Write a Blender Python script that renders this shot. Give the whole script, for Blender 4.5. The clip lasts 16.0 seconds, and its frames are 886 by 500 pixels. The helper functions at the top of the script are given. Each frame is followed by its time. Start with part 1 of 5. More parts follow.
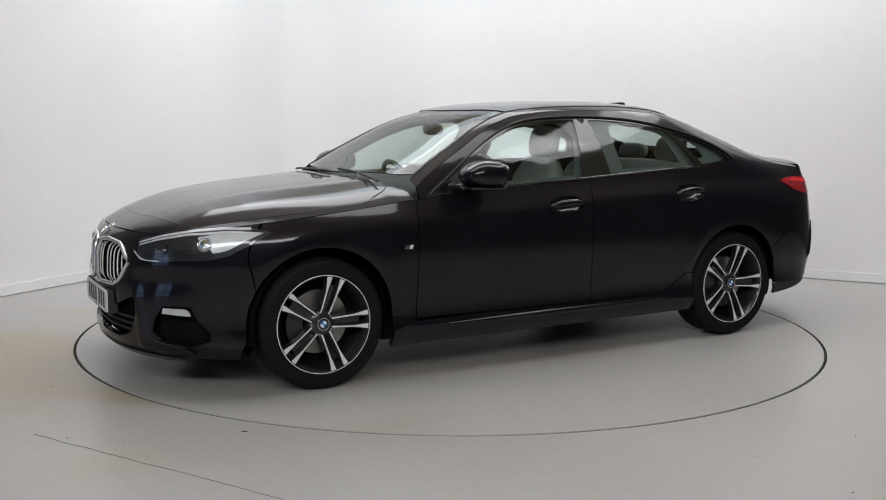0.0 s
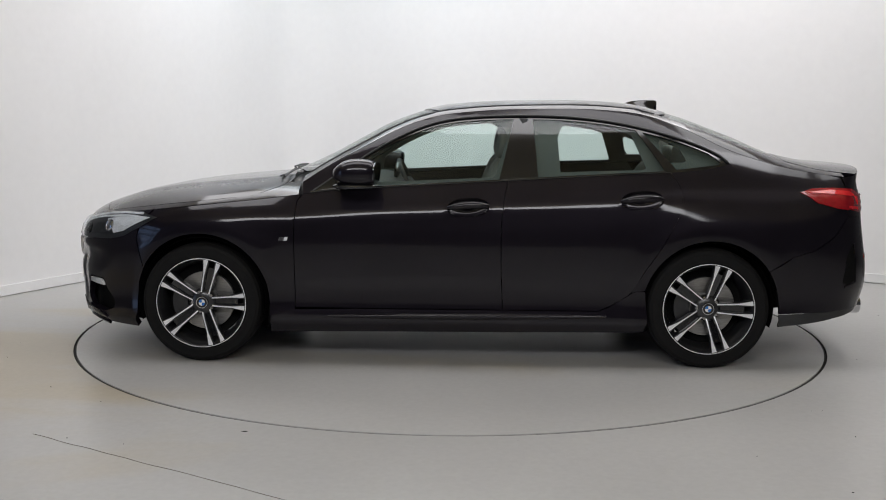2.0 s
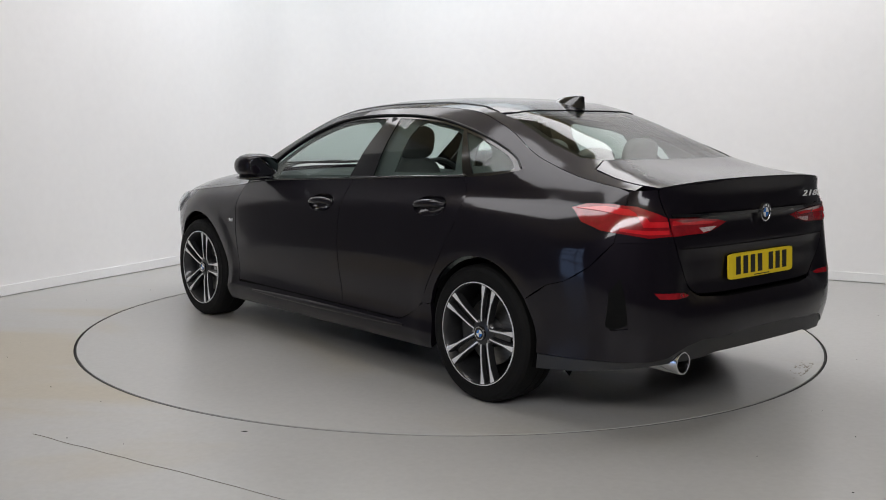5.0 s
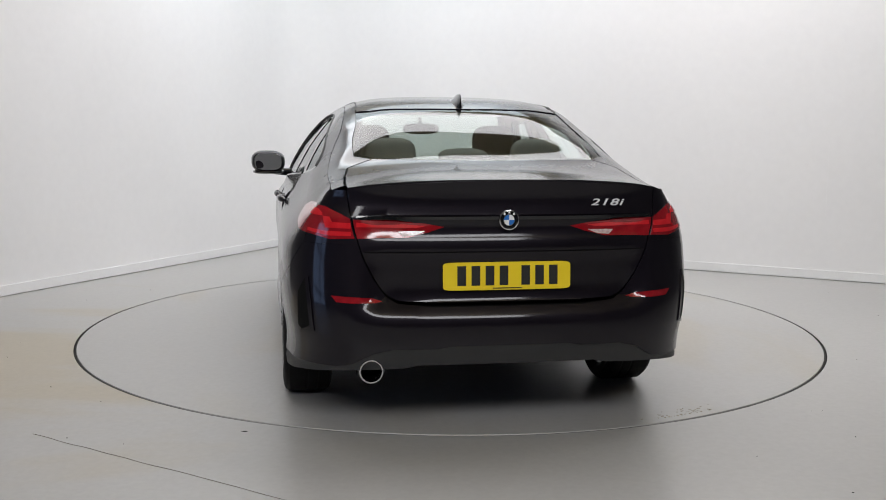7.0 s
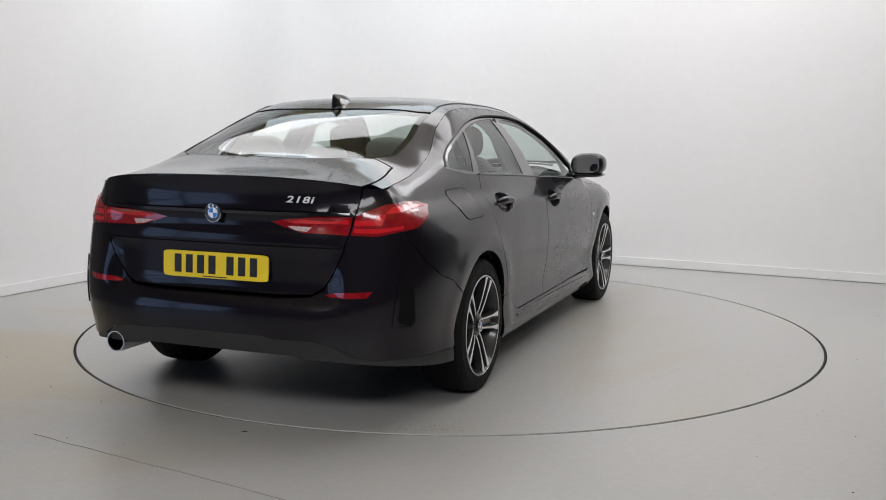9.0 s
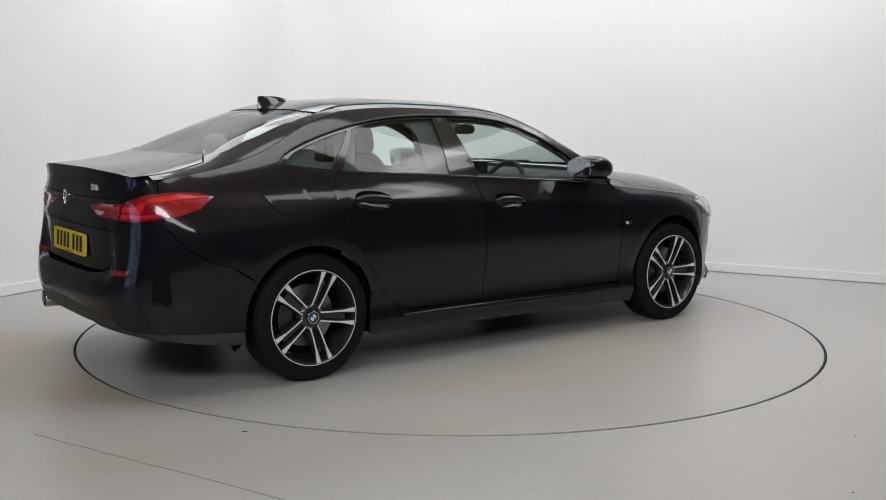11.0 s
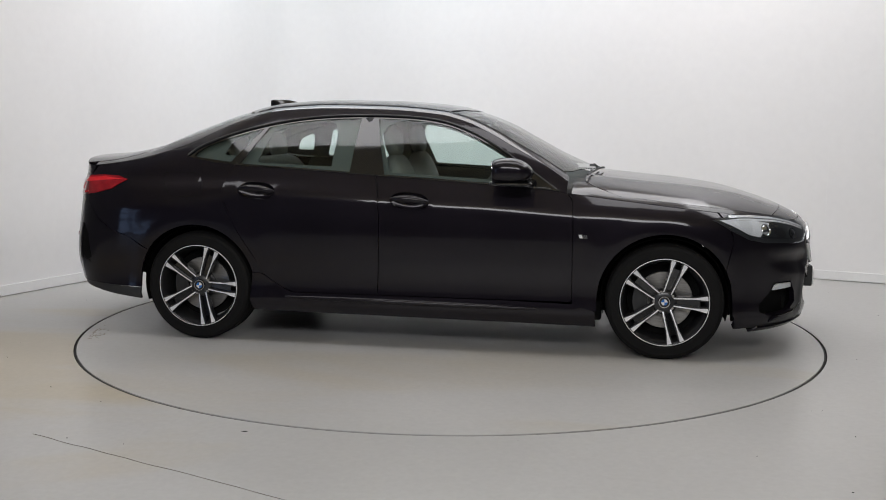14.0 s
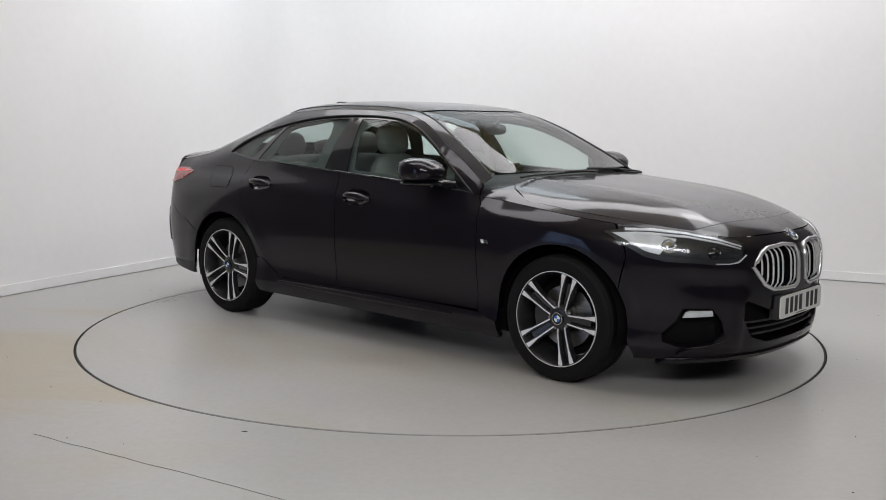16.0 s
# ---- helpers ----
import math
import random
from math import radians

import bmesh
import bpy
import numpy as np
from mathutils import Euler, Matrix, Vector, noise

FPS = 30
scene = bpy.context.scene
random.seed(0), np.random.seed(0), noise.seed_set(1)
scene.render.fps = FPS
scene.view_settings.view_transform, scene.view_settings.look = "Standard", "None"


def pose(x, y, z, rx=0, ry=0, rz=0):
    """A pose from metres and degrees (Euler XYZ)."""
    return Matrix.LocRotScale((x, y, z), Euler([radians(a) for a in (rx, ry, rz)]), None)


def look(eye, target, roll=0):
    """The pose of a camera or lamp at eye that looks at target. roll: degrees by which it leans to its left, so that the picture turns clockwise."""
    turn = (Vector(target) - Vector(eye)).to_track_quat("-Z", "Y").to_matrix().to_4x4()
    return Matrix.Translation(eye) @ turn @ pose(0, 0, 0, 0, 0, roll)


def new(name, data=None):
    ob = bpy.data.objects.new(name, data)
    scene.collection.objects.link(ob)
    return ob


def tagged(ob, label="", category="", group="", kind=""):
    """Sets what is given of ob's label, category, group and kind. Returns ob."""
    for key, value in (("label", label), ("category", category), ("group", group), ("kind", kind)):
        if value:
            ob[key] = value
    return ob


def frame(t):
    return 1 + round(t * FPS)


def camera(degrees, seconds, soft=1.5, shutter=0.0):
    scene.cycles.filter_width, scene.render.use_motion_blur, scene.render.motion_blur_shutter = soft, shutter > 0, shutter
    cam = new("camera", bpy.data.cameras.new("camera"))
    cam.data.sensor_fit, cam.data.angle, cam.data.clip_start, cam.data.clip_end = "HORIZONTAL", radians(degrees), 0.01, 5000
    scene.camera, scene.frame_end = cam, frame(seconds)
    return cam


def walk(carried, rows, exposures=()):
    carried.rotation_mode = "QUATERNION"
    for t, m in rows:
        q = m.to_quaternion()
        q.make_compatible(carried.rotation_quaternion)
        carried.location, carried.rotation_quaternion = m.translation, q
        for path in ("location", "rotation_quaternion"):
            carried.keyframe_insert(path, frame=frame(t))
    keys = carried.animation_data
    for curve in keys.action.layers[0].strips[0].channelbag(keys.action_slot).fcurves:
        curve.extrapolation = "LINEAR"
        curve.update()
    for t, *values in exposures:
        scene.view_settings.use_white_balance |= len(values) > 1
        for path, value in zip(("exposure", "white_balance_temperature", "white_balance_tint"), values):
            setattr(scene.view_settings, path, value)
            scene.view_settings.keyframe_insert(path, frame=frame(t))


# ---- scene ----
from mathutils.geometry import delaunay_2d_cdt

# ---------------------------------------------------------------- camera
cam = camera(48.45, 16.0, soft=1.0)
EYE = pose(0, -6.1516, 1.2778, 90 - 7.3991, 0, 0.4162) @ pose(0, 0, 0, 0, 0, 0.4071)
walk(cam, [(0.0, EYE), (16.0, EYE)], exposures=[(0.0, 0.0, 6500, 10), (16.0, 0.0, 6500, 10)])

# ---------------------------------------------------------------- light
world = bpy.data.worlds.new("world")
scene.world = world
world.use_nodes = True
world.node_tree.nodes["Background"].inputs["Color"].default_value = (0.8, 0.85, 1, 1)
world.node_tree.nodes["Background"].inputs["Strength"].default_value = 0.05


def area(name, at, to, sx, sy, power, colour):
    data = bpy.data.lights.new(name, "AREA")
    data.shape, data.size, data.size_y, data.energy, data.color = "RECTANGLE", sx, sy, power, colour
    ob = new(name, data)
    ob.matrix_world = look(at, to)
    return ob


# the room stands turned against the camera: U runs along one wall, V along the other
CORNER = Vector((-1.56, 4.29, 0))
U = Vector((0.8965, -0.4431, 0))
V = Vector((-0.4431, -0.8965, 0))
LONG_U, LONG_V, HIGH = 11.0, 13.0, 3.9
DAY = (8.6, 12.3, 2.5)  # daylight door in the side wall: from, to, height
WHITE_U, WHITE_V = 6.0, 4.15  # how far the white walls reach from the corner


def room(u, v, z):
    return CORNER + U * u + V * v + Vector((0, 0, z))


area("softbox_main", (0.1, -0.95, 3.7), (0.1, -0.95, 0), 6.0, 1.1, 76, (0.972, 0.965, 1.0))
area("softbox_rear", (0.1, 1.55, 3.7), (0.1, 1.55, 0), 5.6, 1.1, 76, (0.972, 0.965, 1.0))
# added wash lamp, no known fixture: lifts and blues the upper wall
area("wall_wash", (-0.6, 2.6, 3.75), (-0.75, 3.3, 0), 3.2, 1.3, 33, (0.78, 0.90, 1.0))
area("softbox_side", (2.9, 0.4, 3.75), (2.9, 0.8, 0), 0.9, 3.4, 32, (0.97, 0.98, 1.0))
area("softbox_front", (-0.3, -6.9, 3.45), (0, -0.6, 0.3), 6.0, 0.9, 165, (0.962, 0.97, 1.0))


# ---------------------------------------------------------------- materials
def material(name, colour, rough=0.5, metal=0.0, coat=0.0, spec=0.5, coat_rough=0.03):
    m = bpy.data.materials.new(name)
    m.use_nodes = True
    b = m.node_tree.nodes["Principled BSDF"]
    b.inputs["Base Color"].default_value = (*colour, 1)
    b.inputs["Roughness"].default_value = rough
    b.inputs["Metallic"].default_value = metal
    b.inputs["Coat Weight"].default_value = coat
    b.inputs["Coat Roughness"].default_value = coat_rough
    b.inputs["Specular IOR Level"].default_value = spec
    return m


def node(m, kind, **values):
    n = m.node_tree.nodes.new(kind)
    for key, value in values.items():
        n.inputs[key].default_value = value
    return n


def wire(m, a, ai, b, bi):
    m.node_tree.links.new(a.outputs[ai], b.inputs[bi])


def worn(m, scale, dark, light, detail=6.0, rough=None, bump=0.0, bump_scale=None, stretch=None):
    """Varies the base colour (and roughness and relief) of m with noise at two scales."""
    t, b = m.node_tree, m.node_tree.nodes["Principled BSDF"]
    pos = t.nodes.new("ShaderNodeTexCoord")
    mapping = t.nodes.new("ShaderNodeMapping")
    if stretch:
        mapping.inputs["Scale"].default_value = stretch
    wire(m, pos, "Object", mapping, "Vector")
    n1 = node(m, "ShaderNodeTexNoise", Scale=scale, Detail=detail)
    n2 = node(m, "ShaderNodeTexNoise", Scale=scale * 17, Detail=3.0)
    wire(m, mapping, "Vector", n1, "Vector")
    wire(m, mapping, "Vector", n2, "Vector")
    mix = node(m, "ShaderNodeMath")
    mix.operation = "MULTIPLY_ADD"
    mix.inputs[1].default_value = 0.35
    wire(m, n2, "Fac", mix, 0)
    half = node(m, "ShaderNodeMath")
    half.operation = "MULTIPLY"
    half.inputs[1].default_value = 0.65
    wire(m, n1, "Fac", half, 0)
    wire(m, half, "Value", mix, 2)
    ramp = t.nodes.new("ShaderNodeValToRGB")
    ramp.color_ramp.elements[0].position, ramp.color_ramp.elements[1].position = 0.3, 0.7
    ramp.color_ramp.elements[0].color, ramp.color_ramp.elements[1].color = (*dark, 1), (*light, 1)
    wire(m, mix, "Value", ramp, "Fac")
    wire(m, ramp, "Color", b, "Base Color")
    if rough:
        r = node(m, "ShaderNodeMapRange")
        r.inputs["From Min"].default_value, r.inputs["From Max"].default_value = 0.3, 0.7
        r.inputs["To Min"].default_value, r.inputs["To Max"].default_value = rough
        wire(m, mix, "Value", r, "Value")
        wire(m, r, "Result", b, "Roughness")
    if bump:
        n3 = node(m, "ShaderNodeTexNoise", Scale=bump_scale or scale * 30, Detail=4.0)
        wire(m, mapping, "Vector", n3, "Vector")
        bp = node(m, "ShaderNodeBump", Strength=bump, Distance=0.002)
        wire(m, n3, "Fac", bp, "Height")
        wire(m, bp, "Normal", b, "Normal")
    return m


def glass(name, tint, gloss_rough=0.0):
    m = bpy.data.materials.new(name)
    m.use_nodes = True
    t = m.node_tree
    t.nodes.remove(t.nodes["Principled BSDF"])
    out = t.nodes["Material Output"]
    clear = t.nodes.new("ShaderNodeBsdfTransparent")
    clear.inputs["Color"].default_value = (*tint, 1)
    gloss = t.nodes.new("ShaderNodeBsdfGlossy")
    gloss.inputs["Roughness"].default_value = gloss_rough
    facing = t.nodes.new("ShaderNodeLayerWeight")
    facing.inputs["Blend"].default_value = 0.5
    steep = node(m, "ShaderNodeMath")
    steep.operation = "POWER"
    steep.inputs[1].default_value = 5.0
    wire(m, facing, "Facing", steep, 0)
    fres = node(m, "ShaderNodeMath")
    fres.operation = "MULTIPLY_ADD"
    fres.inputs[1].default_value, fres.inputs[2].default_value = 0.9, 0.055
    wire(m, steep, "Value", fres, 0)
    mix = t.nodes.new("ShaderNodeMixShader")
    wire(m, fres, "Value", mix, 0)
    wire(m, clear, "BSDF", mix, 1)
    wire(m, gloss, "BSDF", mix, 2)
    wire(m, mix, "Shader", out, "Surface")
    return m


PAINT = material("black_metallic_paint", (0.008, 0.007, 0.0085), 0.5, 0.0, coat=0.82, spec=0.09, coat_rough=0.085)
PAINT.node_tree.nodes["Principled BSDF"].inputs["Coat IOR"].default_value = 1.45
PAINT.node_tree.nodes["Principled BSDF"].inputs["Specular Tint"].default_value = (0.93, 0.80, 1.0, 1)
worn(PAINT, 3.0, (0.0038, 0.0029, 0.0046), (0.0060, 0.0047, 0.0076), rough=(0.36, 0.46))
GLOSS = material("gloss_black_trim", (0.006, 0.006, 0.007), 0.12, coat=0.6)
worn(GLOSS, 6.0, (0.005, 0.005, 0.006), (0.008, 0.008, 0.009), rough=(0.08, 0.18))
PLASTIC = material("black_plastic", (0.012, 0.012, 0.013), 0.5)
worn(PLASTIC, 9.0, (0.018, 0.018, 0.0185), (0.030, 0.030, 0.031), rough=(0.42, 0.6), bump=0.25, bump_scale=400)
# near black: shade of recesses put into the colour; also borders, liners and grit
DARK = material("recess_shade_and_dark_trim", (0.006, 0.006, 0.006), 0.8, spec=0.1)
worn(DARK, 5.0, (0.003, 0.003, 0.003), (0.007, 0.007, 0.007), rough=(0.7, 0.9))
RUBBER = material("tyre_rubber", (0.014, 0.014, 0.014), 0.75, spec=0.2)
worn(RUBBER, 14.0, (0.0035, 0.0035, 0.0035), (0.0075, 0.007, 0.007), rough=(0.6, 0.85), bump=0.3, bump_scale=260)
CHROME = material("satin_chrome", (0.72, 0.72, 0.73), 0.16, 1.0)
worn(CHROME, 12.0, (0.64, 0.64, 0.65), (0.78, 0.78, 0.79), rough=(0.10, 0.22))
CUT = material("diamond_cut_alloy", (0.85, 0.85, 0.86), 0.4, 0.3)
worn(CUT, 30.0, (0.76, 0.76, 0.77), (0.9, 0.9, 0.91), rough=(0.32, 0.48))
SILVER = material("lamp_reflector", (0.75, 0.76, 0.77), 0.3, 0.1, coat=0.5)
worn(SILVER, 12.0, (0.74, 0.75, 0.76), (0.82, 0.82, 0.83), rough=(0.2, 0.35))
BRIGHT = material("bright_chrome", (0.8, 0.8, 0.81), 0.22, 0.7)
worn(BRIGHT, 10.0, (0.78, 0.78, 0.79), (0.84, 0.84, 0.85), rough=(0.16, 0.26))
HOUSING = material("grey_lamp_housing", (0.03, 0.03, 0.033), 0.35, 0.3, coat=0.4)
worn(HOUSING, 14.0, (0.022, 0.023, 0.025), (0.045, 0.047, 0.05), rough=(0.25, 0.45))
LINING = material("grey_pillar_trim", (0.4, 0.41, 0.40), 0.8)
worn(LINING, 16.0, (0.06, 0.065, 0.062), (0.09, 0.095, 0.09), rough=(0.7, 0.9), bump=0.2, bump_scale=400)
ALLOY = material("dark_grey_alloy", (0.045, 0.045, 0.048), 0.38, 0.5, coat=0.5)
worn(ALLOY, 16.0, (0.022, 0.022, 0.024), (0.040, 0.040, 0.042), rough=(0.3, 0.45))
STEEL = material("brake_steel", (0.36, 0.35, 0.34), 0.4, 1.0)
worn(STEEL, 20.0, (0.26, 0.25, 0.24), (0.45, 0.44, 0.42), rough=(0.32, 0.5), stretch=(1, 1, 6))
RED = material("red_lamp_lens", (0.42, 0.012, 0.016), 0.12, coat=1.0)
worn(RED, 25.0, (0.52, 0.010, 0.016), (0.72, 0.02, 0.028), rough=(0.08, 0.2))
DEEP_RED = material("dark_red_lamp_lens", (0.10, 0.004, 0.007), 0.15, coat=1.0)
worn(DEEP_RED, 25.0, (0.20, 0.004, 0.008), (0.32, 0.008, 0.014), rough=(0.1, 0.22))
PALE = material("clear_ribbed_lens", (0.55, 0.42, 0.42), 0.25, coat=1.0)
worn(PALE, 90.0, (0.38, 0.22, 0.22), (0.7, 0.6, 0.6), rough=(0.15, 0.35))
YELLOW = material("yellow_plate", (0.72, 0.52, 0.015), 0.35)
worn(YELLOW, 20.0, (0.80, 0.58, 0.014), (0.86, 0.65, 0.02), rough=(0.28, 0.45))
WHITE_PLATE = material("white_plate", (0.72, 0.72, 0.70), 0.35)
worn(WHITE_PLATE, 20.0, (0.78, 0.78, 0.76), (0.85, 0.85, 0.83), rough=(0.28, 0.45))
INK = material("plate_black", (0.012, 0.012, 0.012), 0.4)
worn(INK, 60.0, (0.010, 0.010, 0.010), (0.018, 0.018, 0.018), rough=(0.35, 0.5))
BLUE = material("emblem_blue", (0.03, 0.16, 0.50), 0.25, coat=0.6)
worn(BLUE, 60.0, (0.025, 0.14, 0.46), (0.04, 0.19, 0.55), rough=(0.2, 0.3))
WHITE = material("emblem_white", (0.78, 0.78, 0.78), 0.3, coat=0.6)
worn(WHITE, 60.0, (0.72, 0.72, 0.72), (0.8, 0.8, 0.8), rough=(0.25, 0.35))
LEATHER = material("grey_seat_cloth", (0.2, 0.195, 0.185), 0.75)
worn(LEATHER, 12.0, (0.16, 0.155, 0.147), (0.24, 0.234, 0.222), rough=(0.65, 0.85), bump=0.4, bump_scale=500)
TRIM = material("dark_cabin_trim", (0.03, 0.03, 0.032), 0.6)
worn(TRIM, 12.0, (0.022, 0.022, 0.024), (0.042, 0.042, 0.044), rough=(0.5, 0.75), bump=0.3, bump_scale=500)
HEADLINING = material("pale_headlining", (0.42, 0.41, 0.39), 0.9)
worn(HEADLINING, 20.0, (0.68, 0.66, 0.62), (0.75, 0.73, 0.69), rough=(0.85, 0.95))
GLASS = glass("tinted_window_glass", (0.78, 0.875, 0.85))
SCREEN_GLASS = glass("tinted_screen_glass", (0.68, 0.75, 0.72))
LENS = glass("clear_lamp_lens", (0.88, 0.9, 0.92))
# low metal colour stands in for the dark view that the mirror reflects
MIRROR = material("darkened_mirror_glass", (0.30, 0.31, 0.33), 0.03, 1.0)
WALL = material("white_painted_wall", (0.8, 0.8, 0.8), 0.7)
worn(WALL, 0.9, (0.775, 0.765, 0.765), (0.825, 0.815, 0.815), rough=(0.55, 0.8), bump=0.12, bump_scale=60)
SKIRT = material("white_gloss_skirting", (0.8, 0.8, 0.8), 0.4)
worn(SKIRT, 3.0, (0.76, 0.75, 0.75), (0.82, 0.82, 0.82), rough=(0.3, 0.5))
# dark tone stands in for the unlit end of the room
BACK = material("dark_surround", (0.10, 0.10, 0.105), 0.8)
worn(BACK, 1.2, (0.08, 0.08, 0.085), (0.12, 0.12, 0.125), rough=(0.7, 0.9))
CREAM = material("cream_ceiling_board", (0.6, 0.52, 0.32), 0.8)
worn(CREAM, 0.7, (0.56, 0.47, 0.27), (0.63, 0.55, 0.34), rough=(0.7, 0.9))
DAYLIGHT = bpy.data.materials.new("overcast_daylight")
DAYLIGHT.use_nodes = True
DAYLIGHT.node_tree.nodes["Principled BSDF"].inputs["Base Color"].default_value = (0, 0, 0, 1)
DAYLIGHT.node_tree.nodes["Principled BSDF"].inputs["Emission Color"].default_value = (0.42, 0.60, 1.0, 1)
DAYLIGHT.node_tree.nodes["Principled BSDF"].inputs["Emission Strength"].default_value = 1.6
CRACK = material("crack_dirt", (0.3, 0.28, 0.25), 0.8)
worn(CRACK, 12.0, (0.22, 0.205, 0.18), (0.36, 0.34, 0.31), rough=(0.7, 0.9))
CHIP = material("flaked_paint_chip", (0.3, 0.26, 0.18), 0.8)
worn(CHIP, 30.0, (0.26, 0.235, 0.18), (0.46, 0.42, 0.33), rough=(0.7, 0.9))
# near black: shade of the turntable gap as colour; also the floor chip
SEAM = material("gap_shade_and_chip", (0.02, 0.018, 0.016), 0.8)
worn(SEAM, 12.0, (0.012, 0.011, 0.010), (0.03, 0.028, 0.025), rough=(0.7, 0.9))


def floor_material(name, stain_amount, patch=None):
    """Grey painted concrete: soft mottling, fine speckle, scuffs and tan stains."""
    m = material(name, (0.36, 0.35, 0.34), 0.4)
    t, b = m.node_tree, m.node_tree.nodes["Principled BSDF"]
    pos = t.nodes.new("ShaderNodeTexCoord")
    big = node(m, "ShaderNodeTexNoise", Scale=0.55, Detail=5.0)
    small = node(m, "ShaderNodeTexNoise", Scale=38.0, Detail=4.0)
    stain = node(m, "ShaderNodeTexNoise", Scale=0.8, Detail=7.0, Distortion=0.6)
    shift = t.nodes.new("ShaderNodeMapping")
    shift.inputs["Location"].default_value = (3.7, 1.3, 0)
    shift.inputs["Scale"].default_value = (0.6, 1.7, 1)
    wire(m, pos, "Object", shift, "Vector")
    for n in (big, small):
        wire(m, pos, "Object", n, "Vector")
    wire(m, shift, "Vector", stain, "Vector")
    base = t.nodes.new("ShaderNodeValToRGB")
    base.color_ramp.elements[0].position, base.color_ramp.elements[1].position = 0.15, 0.85
    base.color_ramp.elements[0].color = (0.425, 0.417, 0.405, 1)
    base.color_ramp.elements[1].color = (0.515, 0.507, 0.495, 1)
    wire(m, big, "Fac", base, "Fac")
    mask = t.nodes.new("ShaderNodeValToRGB")
    mask.color_ramp.elements[0].position, mask.color_ramp.elements[1].position = 0.50, 0.70
    mask.color_ramp.elements[0].color = (0, 0, 0, 1)
    mask.color_ramp.elements[1].color = (stain_amount, stain_amount, stain_amount, 1)
    mask.color_ramp.interpolation = "EASE"
    if patch:
        # the tan stain is one patch of floor, fading outwards
        where = t.nodes.new("ShaderNodeMapping")
        where.vector_type = "TEXTURE"
        where.inputs["Location"].default_value = (*patch[:2], 0)
        where.inputs["Scale"].default_value = (*patch[2:], 1)
        ball = t.nodes.new("ShaderNodeTexGradient")
        ball.gradient_type = "SPHERICAL"
        wire(m, pos, "Object", where, "Vector")
        wire(m, where, "Vector", ball, "Vector")
        lift = node(m, "ShaderNodeMath")
        lift.operation = "MULTIPLY_ADD"
        lift.inputs[1].default_value, lift.inputs[2].default_value = 0.42, -0.16
        wire(m, ball, "Fac", lift, 0)
        add = node(m, "ShaderNodeMath")
        add.operation = "ADD"
        wire(m, stain, "Fac", add, 0)
        wire(m, lift, "Value", add, 1)
        wire(m, add, "Value", mask, "Fac")
    else:
        wire(m, stain, "Fac", mask, "Fac")
    mix = t.nodes.new("ShaderNodeMix")
    mix.data_type = "RGBA"
    mix.inputs["B"].default_value = (0.45, 0.385, 0.27, 1)
    mix.inputs[7].default_value = (0.45, 0.385, 0.27, 1)
    t.links.new(mask.outputs["Color"], mix.inputs[0])
    t.links.new(base.outputs["Color"], mix.inputs[6])
    speck = t.nodes.new("ShaderNodeMix")
    speck.data_type, speck.blend_type = "RGBA", "MULTIPLY"
    speck.inputs[0].default_value = 0.22
    t.links.new(mix.outputs[2], speck.inputs[6])
    t.links.new(small.outputs["Color"], speck.inputs[7])
    grey = t.nodes.new("ShaderNodeRGBToBW")
    t.links.new(small.outputs["Color"], grey.inputs[0])
    t.links.new(grey.outputs[0], speck.inputs[7])
    t.links.new(speck.outputs[2], b.inputs["Base Color"])
    r = node(m, "ShaderNodeMapRange")
    r.inputs["From Min"].default_value, r.inputs["From Max"].default_value = 0.15, 0.85
    r.inputs["To Min"].default_value, r.inputs["To Max"].default_value = 0.26, 0.42
    wire(m, big, "Fac", r, "Value")
    wire(m, r, "Result", b, "Roughness")
    bump = node(m, "ShaderNodeBump", Strength=0.15, Distance=0.001)
    wire(m, small, "Fac", bump, "Height")
    wire(m, bump, "Normal", b, "Normal")
    return m


FLOOR = floor_material("grey_floor_paint", 0.75, (-2.5, -1.0, 2.3, 2.6))
DISC = floor_material("grey_turntable_paint", 0.4)


# ---------------------------------------------------------------- mesh helpers
def part(name, bm, mat, parent=None, label="", smooth=35):
    """Links a bmesh as one mesh object under parent."""
    data = bpy.data.meshes.new(name)
    bmesh.ops.recalc_face_normals(bm, faces=bm.faces)
    lim = radians(smooth)
    for f in bm.faces:
        f.smooth = smooth > 0
    if smooth > 0:
        for e in bm.edges:
            if len(e.link_faces) == 2 and e.calc_face_angle(0) > lim:
                e.smooth = False
    bm.to_mesh(data)
    bm.free()
    data.materials.append(mat)
    ob = new(name, data)
    if parent:
        ob.parent = parent
    if label:
        tagged(ob, label)
    return ob


def box_in(bm, x0, x1, y0, y1, z0, z1, bevel=0.0):
    g = bmesh.ops.create_cube(bm, size=1)["verts"]
    for v in g:
        v.co = Vector(((x0 + x1) / 2 + v.co.x * (x1 - x0), (y0 + y1) / 2 + v.co.y * (y1 - y0), (z0 + z1) / 2 + v.co.z * (z1 - z0)))
    if bevel:
        edges = list({e for v in g for e in v.link_edges})
        bmesh.ops.bevel(bm, geom=edges, offset=bevel, segments=3, affect="EDGES", profile=0.6)
    return g


def box(x0, x1, y0, y1, z0, z1, bevel=0.0):
    bm = bmesh.new()
    box_in(bm, x0, x1, y0, y1, z0, z1, bevel)
    return bm


